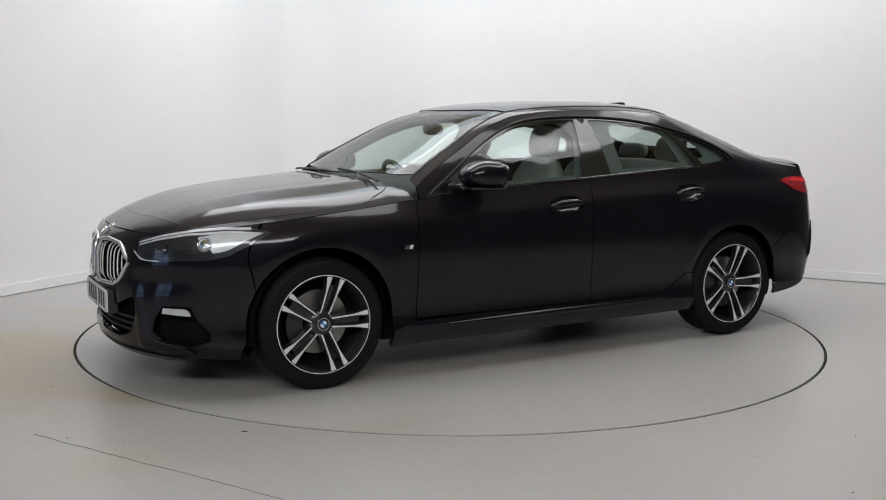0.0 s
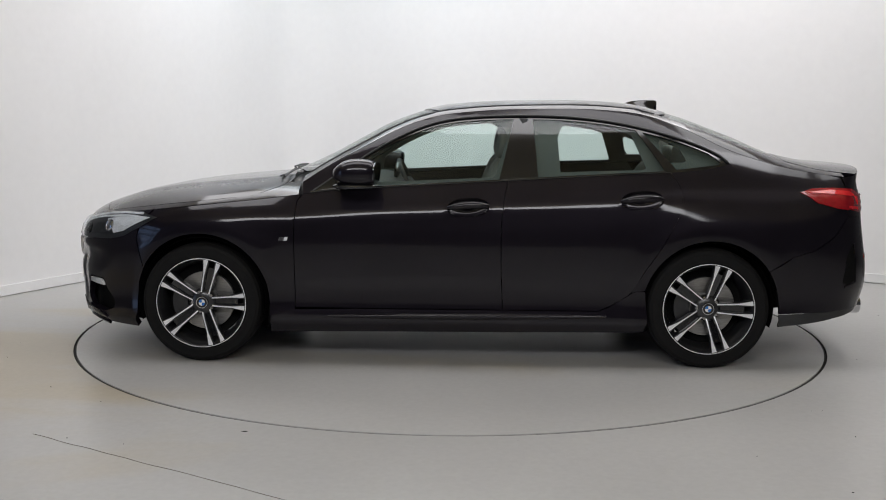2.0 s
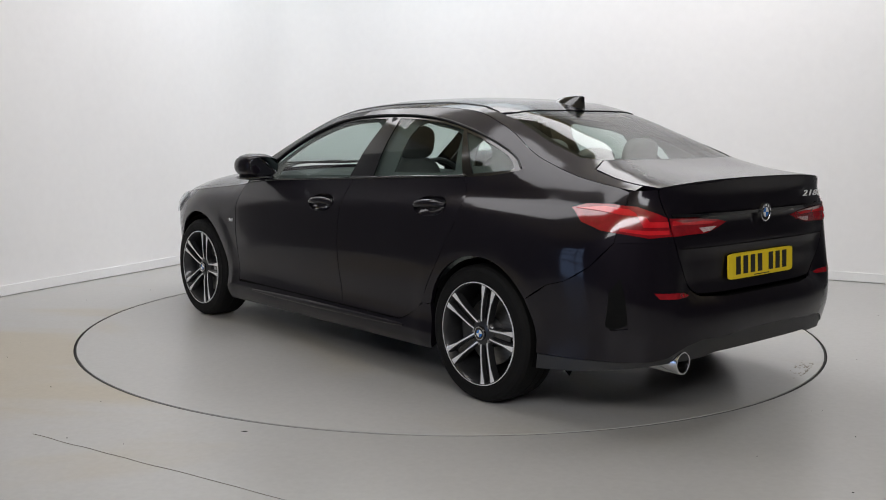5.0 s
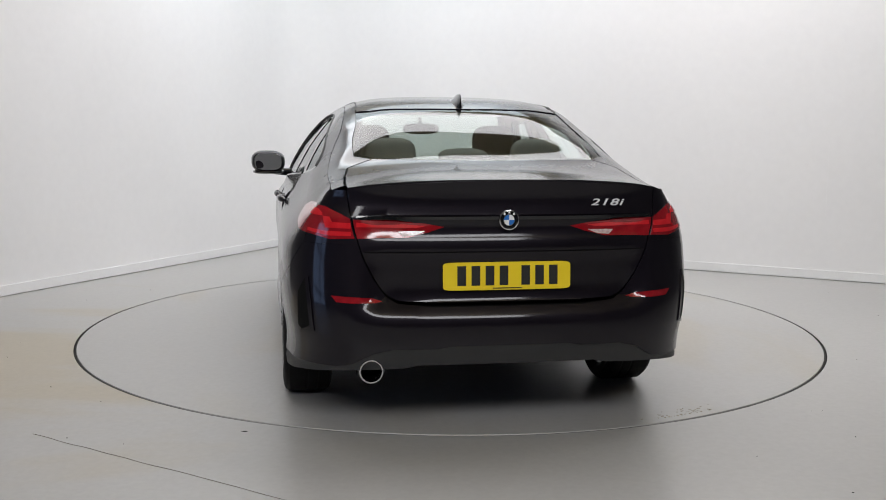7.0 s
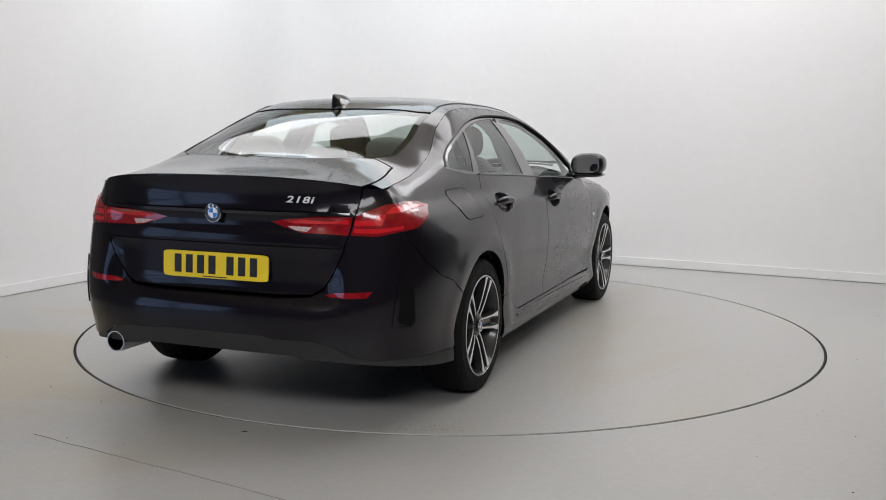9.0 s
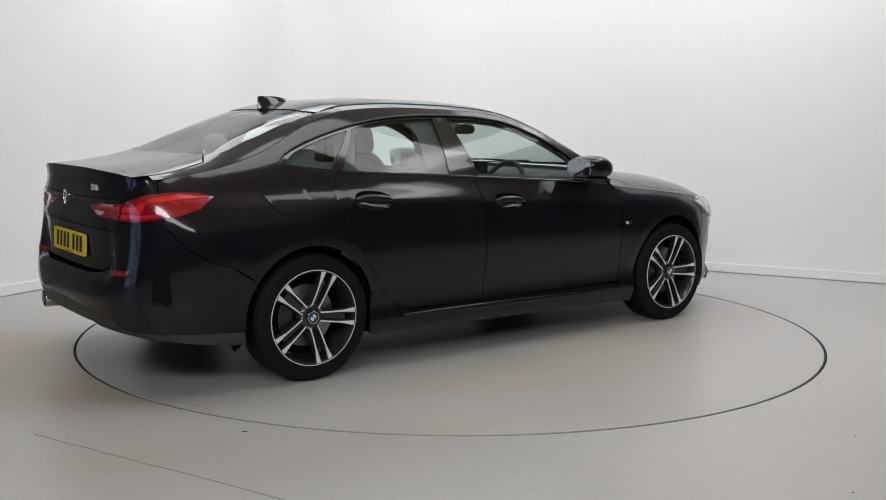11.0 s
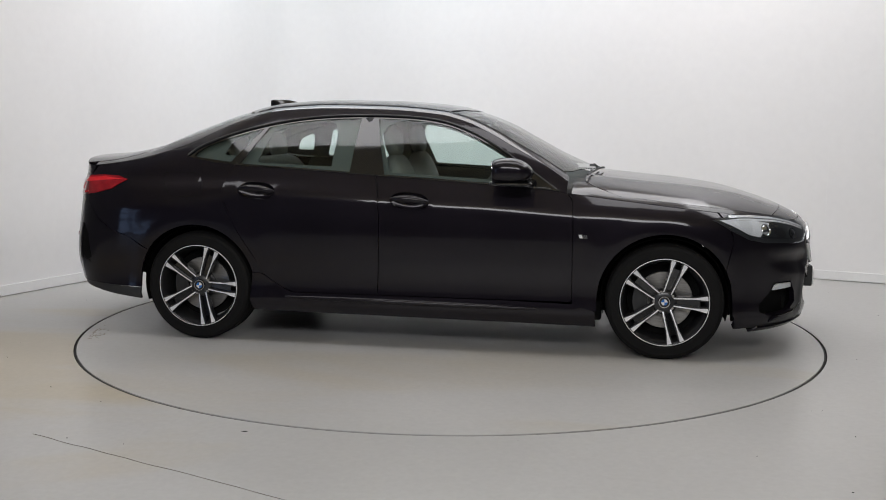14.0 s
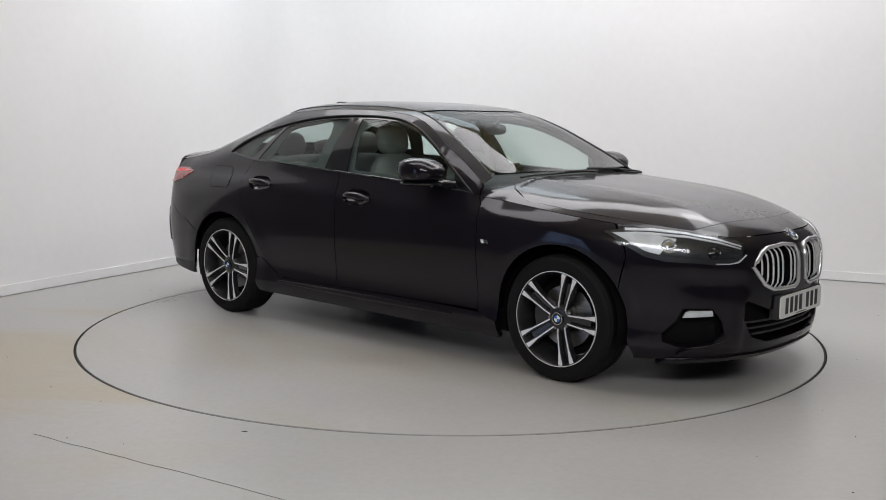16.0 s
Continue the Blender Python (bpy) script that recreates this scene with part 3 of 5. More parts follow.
def edge_y(x):
    return side_y(x, shoulder_at(x))


def bonnet(x, y):
    zs, zc, e = shoulder_at(x), bonnet_at(x), max(edge_y(x), 0.05)
    k = min(abs(y) / e, 1)
    z = zc - (zc - zs) * k ** 4
    z += 0.006 * math.exp(-((abs(y) - 0.40 - 0.10 * (1.9 - x)) / 0.05) ** 2) * min(max((2.0 - x) / 0.3, 0), 1)
    return Vector((x, y, z))


def rail_y(x):
    return side_y(x, rail_at(x))


def screen_y(x):
    """Half width of the rear window along its slope."""
    return rail_y(x) * float(np.interp(x, [-1.66, -1.10], [0.835, 0.90]))


def top(x, y):
    k = min(abs(y) / rail_y(max(x, -1.98)), 1.0)
    zr = min(rail_top(x), roof_at(x))
    return Vector((x, y, roof_at(x) - (roof_at(x) - zr) * k ** 2.6 - (zr - rail_at(x)) * k ** (7 if x > -1.0 else 5)))


def arch(ax, r, a0, a1, n=20, zc=0.325):
    return [(ax + r * math.cos(radians(a0 + (a1 - a0) * i / n)), zc + r * math.sin(radians(a0 + (a1 - a0) * i / n))) for i in range(n + 1)]


RAIL_X = [float(x) for x in np.linspace(0.80, -1.98, 61)]
WING_X = [float(x) for x in np.linspace(0.82, 1.60, 25)]

car = new("car")
tagged(car, "black metallic four-door coupe saloon parked on the turntable", "car")


def both(name, bm, mat, label="", parent=None, smooth=35):
    """The same part on both sides of the car."""
    other = mirrored(bm)
    return part(name, bm, mat, parent or car, label, smooth), part(name, other, mat, parent or car, label, smooth)


def strip_x(x0, x1, f, n=24):
    return [(x0 + (x1 - x0) * i / n, f(x0 + (x1 - x0) * i / n)) for i in range(n + 1)]


# bonnet
SHUT = 0.955  # how far out the bonnet's edge lies
hinge = [(0.93, 0.0), (0.925, 0.2), (0.905, 0.40), (0.885, 0.56), (0.895, 0.64)]
hood_side = [(0.93, 0.685), (1.0, 0.728)] + [(x, SHUT * edge_y(x)) for x in (1.08, 1.2, 1.4, 1.6, 1.75, 1.86)]
hood_front = [(1.915, 0.60), (1.962, 0.46), (1.995, 0.3), (2.012, 0.15), (2.018, 0.0)]
half = spline(hinge) + spline(hood_side) + spline(hood_front)
hood_outline = half[:-1] + [(x, -y) for x, y in reversed(half)][:-1]
part("bonnet", panel(hood_outline, bonnet, 0.04), PAINT, car)

# front wings: side skin and the strip up to the bonnet
wing = [(0.835, 0.255), (0.835, 0.74), (0.825, 0.86), (0.80, 0.897)] + [(x, shoulder_at(x)) for x in WING_X] + [(1.66, 0.74), (1.69, 0.66)]
wing += arch(AXLE_F, 0.362, 28, 180, 26) + [(0.97, 0.255)]
wing_top = [(0.83, 0.655), (0.893, 0.644), (0.93, 0.690), (1.0, 0.733)] + [(x, SHUT * edge_y(x)) for x in np.linspace(1.08, 1.60, 14)] + [(x, edge_y(x) - 0.0005) for x in reversed(WING_X)]
both("front_wing", merge(panel(wing, S, 0.03), panel(wing_top, bonnet, 0.02, gap=0.0004, flange=0.004)), PAINT)

# doors
belt = lambda a, b, n=16: strip_x(a, b, belt_at, n)
front_door = [(0.835, 0.30), (0.835, 0.74), (0.825, 0.86), (0.795, 0.899)] + belt(0.78, -0.285) + [(-0.265, 0.90), (-0.247, 0.74), (-0.25, 0.5), (-0.262, 0.30)]
rear_door = [(-0.262, 0.30), (-0.25, 0.5), (-0.247, 0.74), (-0.265, 0.90)] + belt(-0.285, -1.135) + spline([(-1.135, 1.02), (-1.175, 0.96), (-1.187, 0.89), (-1.165, 0.80), (-1.08, 0.64), (-1.0, 0.52), (-0.93, 0.40), (-0.82, 0.325)]) + [(-0.76, 0.30)]
def ellipse(cx, cz, rx_, rz_, tilt=0.0, n=28, p=2.4):
    out = []
    for i in range(n):
        a = 2 * math.pi * i / n
        c, s = math.cos(a), math.sin(a)
        u = math.copysign(abs(c) ** (2 / p), c) * rx_
        v = math.copysign(abs(s) ** (2 / p), s) * rz_
        out.append((cx + u - v * tilt, cz + v + u * tilt))
    return out


CUP_F, CUP_R = (-0.075, 0.838), (-0.975, 0.880)
FRONT_DOORS = both("front_door", panel(front_door, S, 0.03, holes=[ellipse(*CUP_F, 0.108, 0.046, -0.06)]), PAINT)
REAR_DOORS = both("rear_door", panel(rear_door, S, 0.03, holes=[ellipse(*CUP_R, 0.108, 0.046, -0.06)]), PAINT)

# window outline of the side, in two runs
dlo_top = spline([(0.752, 0.905), (0.60, 1.010), (0.45, 1.110), (0.33, 1.180), (0.20, 1.240), (0.05, 1.285), (-0.15, 1.307), (-0.42, 1.313), (-0.65, 1.304), (-0.85, 1.280), (-1.05, 1.238), (-1.22, 1.188), (-1.34, 1.142), (-1.41, 1.104), (-1.448, 1.070)])

# side frame with the rear quarter: from the screen pillar over the roof rail to the tail
quarter = [(0.795, 0.899)] + [(x, rail_at(x)) for x in RAIL_X] + [(-2.04, 1.0), (-2.06, 0.93), (-2.05, 0.80), (-1.97, 0.70), (-1.86, 0.63), (-1.76, 0.60)]
quarter += arch(-1.345, 0.352, 146, 14, 26) + [(-0.93, 0.40), (-1.0, 0.52), (-1.08, 0.64), (-1.165, 0.80), (-1.187, 0.89), (-1.175, 0.96), (-1.135, 1.02)]
quarter += belt(-1.14, -1.445, 7) + list(reversed(dlo_top))
rail_strip = [(x, screen_y(x)) for x in np.linspace(0.80, -1.66, 48)] + [(-1.73, 0.497), (-1.775, 0.607), (-1.9, 0.629), (-2.0, 0.637), (-2.06, 0.639)] + [(x, rail_y(x) - 0.0005) for x in [-2.06, -2.02] + list(reversed(RAIL_X))]
corner = [ry(0.637, 1.012), ry(0.631, 0.96), ry(0.621, 0.90), ry(0.603, 0.83), ry(0.594, 0.80), rx(-2.05, 0.80), rx(-2.06, 0.93), rx(-2.055, 0.97), rx(-2.045, 1.004)]
both("side_frame", merge(panel(quarter, S, 0.03, gap=0.0014), panel(rail_strip, top, 0.02, gap=0.0004, flange=0.004), panel(corner, rear, 0.02, gap=0.0004, flange=0.004)), PAINT)

# roof, screens
roof_half = [(0.20, 0.0), (0.185, 0.25), (0.14, 0.42), (0.09, 0.9 * rail_y(0.09))] + [(x, 0.9 * rail_y(x)) for x in np.linspace(0.0, -1.10, 18)] + [(-1.15, 0.45), (-1.19, 0.25), (-1.20, 0.0)]
part("roof", panel(roof_half[:-1] + [(x, -y) for x, y in reversed(roof_half)][:-1], top, 0.04), PAINT, car)
screen_half = [(0.20, 0.0), (0.185, 0.25), (0.14, 0.42), (0.09, 0.9 * rail_y(0.09))] + [(x, 0.9 * rail_y(x)) for x in np.linspace(0.15, 0.76, 12)] + [(0.82, 0.60), (0.88, 0.42), (0.925, 0.2), (0.935, 0.0)]
screen_half.reverse()
part("windscreen", panel(screen_half[:-1] + [(x, -y) for x, y in reversed(screen_half)][:-1], top, 0.05, flange=0.005, out=-0.004), SCREEN_GLASS, car, "tinted laminated windscreen")
back_half = [(-1.20, 0.0), (-1.19, 0.25), (-1.15, 0.45), (-1.115, screen_y(-1.115))] + [(x, screen_y(x)) for x in np.linspace(-1.17, -1.66, 12)] + [(-1.73, 0.49), (-1.77, 0.3), (-1.785, 0.0)]
part("rear_window", panel(back_half[:-1] + [(x, -y) for x, y in reversed(back_half)][:-1], top, 0.05, flange=0.005, out=-0.004), SCREEN_GLASS, car, "tinted heated rear window")

# boot lid: deck and rear face
deck = [(-1.79, 0.0), (-1.775, 0.3), (-1.735, 0.50), (-1.78, 0.60), (-1.9, 0.622), (-2.0, 0.630)]
deck += [(rear(*ry(y, z)).x, y) for y, z in ((0.632, 1.022), (0.58, 1.025), (0.50, 1.032), (0.40, 1.040), (0.22, 1.050), (0.0, 1.054))]
boot_side = [(0.635, 1.02), (0.628, 0.96), (0.618, 0.90), (0.60, 0.83), (0.575, 0.75), (0.53, 0.66), (0.485, 0.60), (0.44, 0.575)]
lip = [(0.0, 1.054), (0.22, 1.050), (0.45, 1.036), (0.60, 1.022)]
face_half = [ry(y, z) for y, z in spline(lip)] + [ry(y, z) for y, z in spline(boot_side)] + [ry(0.30, 0.57), ry(0.0, 0.57)]
face = face_half[:-1] + [(-a, z) for a, z in reversed(face_half)][:-1]
boot = part("boot_lid", merge(panel(deck[:-1] + [(x, -y) for x, y in reversed(deck)][:-1], top, 0.035), panel(face, rear, 0.03)), PAINT, car)

# rear bumper, wrapped round the tail to the wheel arch
skirt_top = [ry(0.0, 0.402), ry(0.24, 0.402), ry(0.29, 0.392), ry(0.46, 0.392), ry(0.54, 0.372), ry(0.62, 0.325), ry(0.68, 0.312), rx(-2.0, 0.308), rx(-1.75, 0.298), rx(-1.700, 0.296)]
low = list(skirt_top)
up = [rx(-1.698, 0.310), rx(-1.696, 0.356), rx(-1.676, 0.445), rx(-1.637, 0.522), rx(-1.76, 0.60), rx(-1.86, 0.63), rx(-1.97, 0.70), rx(-2.05, 0.80)]
inner = [ry(0.594, 0.80), ry(0.579, 0.75), ry(0.534, 0.66), ry(0.489, 0.595), ry(0.443, 0.569), ry(0.3, 0.556), ry(0.0, 0.556)]
bump_half = low + up + inner
part("rear_bumper", panel(bump_half[:-1] + [(-a, z) for a, z in reversed(bump_half)][1:-1], rear, 0.03, gap=0.0006), PAINT, car)
dif_half = [ry(0.0, 0.318), ry(0.36, 0.318), ry(0.42, 0.305), ry(0.55, 0.298), ry(0.66, 0.290), rx(-2.10, 0.278), rx(-2.0, 0.266), rx(-1.75, 0.232), rx(-1.695, 0.226)] + list(reversed(skirt_top))
part("diffuser", panel(dif_half[:-1] + [(-a, z) for a, z in reversed(dif_half)][1:-1], rear, 0.025, out=-0.006), PLASTIC, car, "matt black plastic rear skirt")

# front bumper with openings, and the slope between grille and bonnet
b_low = [fy(0.0, 0.185), fy(0.45, 0.18), fy(0.62, 0.17), fx(1.9, 0.168), fx(1.71, 0.165)]
b_up = [fx(1.70, 0.25), fx(1.697, 0.325), fx(1.685, 0.419), fx(1.655, 0.495), fx(1.69, 0.66), fx(1.66, 0.74), fx(1.61, 0.803)]
CAP_X = [1.62, 1.66, 1.70, 1.74, 1.78, 1.82, 1.86, 1.90, 1.94, 1.98]
CAP_Y = [0.47, 0.41, 0.35, 0.29, 0.23, 0.17, 0.11, 0.05, 0.0]
b_top = [fx(x, shoulder_at(x)) for x in CAP_X] + [fy(y, 0.748) for y in CAP_Y]
nose_half = b_low + b_up + b_top
nose = nose_half[:-1] + [(-a, z) for a, z in reversed(nose_half)][1:-1]
KIDNEY = [(0.045, 0.51), (0.042, 0.655), (0.065, 0.69), (0.16, 0.702), (0.31, 0.694), (0.36, 0.675), (0.425, 0.612), (0.35, 0.523), (0.29, 0.494), (0.09, 0.488)]
INTAKE = [(0.0, 0.24), (0.30, 0.24), (0.40, 0.27), (0.455, 0.36), (0.47, 0.44), (0.44, 0.45), (0.30, 0.395), (0.0, 0.385)]
VENT = [fy(0.605, 0.250), fy(0.70, 0.236), fx(1.85, 0.262), fx(1.845, 0.300), fx(1.90, 0.362), fx(1.925, 0.420), fy(0.60, 0.420), fy(0.560, 0.360), fy(0.545, 0.300)]
kid = [fy(y, z) for y, z in KIDNEY]
intake = [fy(y, z) for y, z in INTAKE] + [fy(-y, z) for y, z in reversed(INTAKE[1:-1])]
flip = lambda o: [(-a, z) for a, z in reversed(o)]
holes = [kid, flip(kid), intake, VENT, flip(VENT)]
cap_in = [(x, SHUT * edge_y(x)) for x in (1.60, 1.68, 1.75, 1.81, 1.86)] + spline(hood_front)[:-1] + [(2.018, 0.0)]
cap_out = [tuple(front(*fy(y, 0.748))[:2]) for y in reversed(CAP_Y)] + [tuple(front(*fx(x, shoulder_at(x)))[:2]) for x in reversed(CAP_X)] + [(1.60, edge_y(1.60) - 0.0005)]
cap_half = list(reversed(cap_in))
cap_poly = cap_half + list(reversed(cap_out))[:-1]
cap_l = panel(cap_poly + [cap_out[0]], bonnet, 0.02, gap=0.0004, flange=0.004)
part("front_bumper", merge(panel(nose, front, 0.03, gap=0.0012, holes=holes, flange=0.03), mirrored(cap_l), cap_l), PAINT, car)


def sunk(surf, depth):
    def f(a, b):
        p = surf(a, b)
        q = surf(a + 1e-3, b) - p
        r = surf(a, b + 1e-3) - p
        n = q.cross(r).normalized()
        if n.dot(p - Vector((0, 0, p.z))) < 0:
            n = -n
        return p - n * depth
    return f


# near-black sheets added behind the skins to block light and shade the openings
tail_all = [ry(0.60, 0.40), ry(0.66, 0.55), ry(0.66, 0.80), ry(0.63, 0.98), ry(0.30, 1.02), ry(-0.30, 1.02), ry(-0.63, 0.98), ry(-0.66, 0.80), ry(-0.66, 0.55), ry(-0.60, 0.40)]
part("tail_backing", panel(tail_all, sunk(rear, 0.045), 0.05, flange=0), DARK, car)
part("bumper_backing", panel(nose, sunk(front, 0.05), 0.06, flange=0), DARK, car)

# sills
sill = [(0.97, 0.165), (0.965, 0.255), (0.835, 0.292), (0.5, 0.299), (-0.6, 0.2995), (-0.76, 0.2995), (-0.82, 0.324), (-0.93, 0.398), (-0.96, 0.41), (-1.003, 0.408), (-1.02, 0.25), (-1.0, 0.19), (-0.9, 0.185)]
SILLS = both("sill", panel(sill, S, 0.03, flange=0.03, out=0.004), PAINT)
blade = [S(x, 0.262 + 0.010 * (0.3 - x)) + Vector((0, 0.004, 0)) for x in np.linspace(0.66, -0.80, 30)]
blade = tube(blade, [0.004 + 0.013 * math.sin(math.pi * (i + 0.5) / 30) ** 0.6 for i in range(30)], 10)
other = mirrored(blade)
part("sill_blade", blade, PAINT, SILLS[0], smooth=60)
part("sill_blade", other, PAINT, SILLS[1], smooth=60)


# ---------------------------------------------------------------- wheels
def build_wheel(spin):
    """A wheel whose face looks along -y; y = 0 is its outer face."""
    w = new("wheel")
    tyre = [(0.236, 0.195), (0.25, 0.215), (0.285, 0.222), (0.306, 0.212), (0.3165, 0.195), (0.318, 0.16), (0.3155, 0.157), (0.3155, 0.149), (0.318, 0.146), (0.318, 0.114), (0.3155, 0.111), (0.3155, 0.103), (0.318, 0.1),
            (0.318, 0.065), (0.3165, 0.03), (0.306, 0.014), (0.290, 0.006), (0.285, 0.007), (0.262, 0.002), (0.246, 0.004), (0.238, 0.012), (0.234, 0.02)]
    part("tyre", lathe(tyre, 96), RUBBER, w, "low-profile black rubber tyre", 25)
    rim = part("rim", lathe([(0.234, 0.020), (0.239, 0.010), (0.2385, 0.006), (0.2335, 0.005), (0.229, 0.010), (0.222, 0.03), (0.214, 0.05), (0.205, 0.10), (0.20, 0.19), (0.236, 0.205)], 96), ALLOY, w, "dark grey alloy rim", 30)
    part("rim_edge", lathe([(0.2395, 0.0085), (0.2388, 0.0045), (0.2355, 0.0040), (0.2345, 0.0085)], 96), CUT, rim, "polished rim edge")
    part("brake_disc", lathe([(0.06, 0.118), (0.06, 0.105), (0.075, 0.100), (0.155, 0.100), (0.157, 0.104), (0.155, 0.124), (0.07, 0.124)], 64), STEEL, w, "steel brake disc")
    part("wheel_back", lathe([(0.001, 0.135), (0.20, 0.135), (0.20, 0.14), (0.001, 0.14)], 48), DARK, w)
    cal = prism([(0.09 * math.cos(a), 0.09 * math.sin(a)) for a in np.linspace(-0.6, 0.6, 8)] + [(0.17 * math.cos(a), 0.17 * math.sin(a)) for a in np.linspace(0.6, -0.6, 8)], 0.06, lambda a, b, d: (-a, 0.07 + d, b), 0.006)
    part("brake_caliper", cal, ALLOY, w)
    hub = part("hub", lathe([(0.001, 0.030), (0.03, 0.030), (0.050, 0.034), (0.068, 0.045), (0.075, 0.06), (0.075, 0.10)], 40), ALLOY, w)
    cap = part("hub_cap", lathe([(0.001, 0.021), (0.030, 0.021), (0.034, 0.024), (0.034, 0.034)], 40), GLOSS, w, "black hub cap with a blue and white emblem")
    for q in range(4):
        a0 = radians(90 * q)
        sector = [(0.0, 0.0)] + [(0.017 * math.cos(a0 + radians(9 * k)), 0.017 * math.sin(a0 + radians(9 * k))) for k in range(11)]
        part("emblem_quarter", prism(sector, 0.002, lambda a, b, d: (a, 0.019 + d, b)), BLUE if q % 2 else WHITE, cap, smooth=0)
    part("emblem_ring", lathe([(0.0305, 0.0215), (0.0305, 0.0185), (0.0275, 0.0185), (0.0275, 0.0215)], 40), CHROME, cap)
    for k in range(5):
        bolt_a = radians(72 * k + 36) + spin
        bolt = lathe([(0.001, 0.034), (0.008, 0.034), (0.009, 0.05)], 8)
        bmesh.ops.translate(bolt, verts=bolt.verts, vec=(0.055 * math.cos(bolt_a), 0, 0.055 * math.sin(bolt_a)))
        part("wheel_bolt", bolt, STEEL, w)
        ang = radians(72 * k) + spin
        ca, sa = math.cos(ang), math.sin(ang)
        for side in (-1, 1):
            # one arm of the double spoke: dark body, cut face
            def arm(r, s, y):
                return Vector((r * ca - s * sa, y, r * sa + s * ca))
            rows = []
            bm = bmesh.new()
            for r, c, hw, yf in ((0.04, 0.018, 0.010, 0.040), (0.07, 0.0215, 0.0075, 0.030), (0.11, 0.0240, 0.0075, 0.022), (0.16, 0.027, 0.009, 0.015), (0.20, 0.030, 0.013, 0.010), (0.232, 0.033, 0.018, 0.007)):
                rows.append([bm.verts.new(arm(r, side * (c + e * hw), y)) for e, y in ((-1.0, yf + 0.002), (1.0, yf + 0.002), (1.25, yf + 0.035), (-1.25, yf + 0.035))])
            for p, q in zip(rows, rows[1:]):
                for i in range(4):
                    bm.faces.new((p[i], p[(i + 1) % 4], q[(i + 1) % 4], q[i]))
            spoke = part("spoke", bm, ALLOY, w, smooth=50)
            rows = []
            bm = bmesh.new()
            for r, c, hw, yf in ((0.044, 0.0205, 0.0040, 0.0385), (0.07, 0.0225, 0.0036, 0.030), (0.11, 0.0250, 0.0034, 0.022), (0.16, 0.0280, 0.0038, 0.015), (0.188, 0.0305, 0.0072, 0.0112), (0.231, 0.0345, 0.0128, 0.007)):
                rows.append([bm.verts.new(arm(r, side * (c + e * hw), y)) for e, y in ((-1.0, yf), (1.0, yf), (1.0, yf + 0.003), (-1.0, yf + 0.003))])
            for p, q in zip(rows, rows[1:]):
                for i in range(4):
                    bm.faces.new((p[i], p[(i + 1) % 4], q[(i + 1) % 4], q[i]))
            part("spoke_face", bm, CUT, spoke, "polished spoke face", smooth=20)
        web = prism([(0.05, -0.012), (0.19, -0.020), (0.19, 0.020), (0.05, 0.012)], 0.02, lambda a, b, d: (a * ca - b * sa, 0.05 - 0.12 * (a - 0.05) + d, a * sa + b * ca))
        part("spoke_web", web, GLOSS, w, smooth=0)
    return w


OUT = 0.885
for ax, s, spin in ((AXLE_F, 1, 2), (AXLE_R, 1, 0), (AXLE_F, -1, -1), (AXLE_R, -1, -4)):
    w = build_wheel(radians(spin))
    w.parent = car
    w.matrix_basis = pose(ax, s * OUT, WHEEL_R, 0, 0, 180 if s > 0 else 0)
    liner = lathe([(0.34, 0.0), (0.345, 0.10), (0.345, 0.3), (0.05, 0.302)], 40)
    bmesh.ops.delete(liner, geom=[f for f in liner.faces if f.calc_center_median().z < -0.12], context="FACES")
    bmesh.ops.transform(liner, matrix=pose(ax, s * 0.855, 0.325, 0, 0, 180 if s > 0 else 0), verts=liner.verts)
    part("wheel_arch_liner", liner, DARK, car)


# ---------------------------------------------------------------- windows
dlo_xs = [p[0] for p in dlo_top]
dlo_zs = [p[1] for p in dlo_top]


def dlo_z(x):
    return float(np.interp(-x, [-v for v in dlo_xs], dlo_zs))


def pane_outline(b0, t0, b1, t1, inset=0.014, n=14):
    """Window between a forward edge (foot b0, head t0) and a rear edge (foot b1, head t1)."""
    xs_top = [t0 + (t1 - t0) * i / n for i in range(n + 1)]
    xs_low = [b1 + (b0 - b1) * i / n for i in range(n + 1)]
    return [(x, dlo_z(x) - inset) for x in xs_top] + [(x, belt_at(x) + 0.010) for x in xs_low]


front_pane = [(0.60, belt_at(0.60) + 0.01), (0.595, dlo_z(0.595) - 0.012)] + [(x, dlo_z(x) - 0.014) for x in np.linspace(0.5, -0.313, 18)] + [(x, belt_at(x) + 0.010) for x in np.linspace(-0.235, 0.5, 14)]
rear_pane = pane_outline(-0.44, -0.418, -1.105, -0.965)
small_pane = [(-1.0, dlo_z(-1.0) - 0.016)] + [(x, dlo_z(x) - 0.016) for x in (-1.06, -1.12, -1.2, -1.28, -1.34)] + [(-1.385, 1.095), (-1.400, 1.076), (-1.385, 1.068)] + [(x, belt_at(x) + 0.016) for x in (-1.32, -1.22, -1.165)]
dlo = list(dlo_top) + belt(-1.445, 0.74, 24)
both("window_surround", panel(dlo, S, 0.03, gap=0.001, flange=0.006, out=-0.006, holes=[front_pane, rear_pane, small_pane]), GLOSS, "gloss black window surround and door pillar")
for name, outline, doors in (("front_door_window", front_pane, FRONT_DOORS), ("rear_door_window", rear_pane, REAR_DOORS), ("quarter_window", small_pane, REAR_DOORS)):
    bm = panel(outline, S, 0.06, gap=-0.004, flange=0.0, out=-0.009)
    other = mirrored(bm)
    part(name, bm, GLASS, doors[0], "lightly tinted side glass")
    part(name, other, GLASS, doors[1], "lightly tinted side glass")
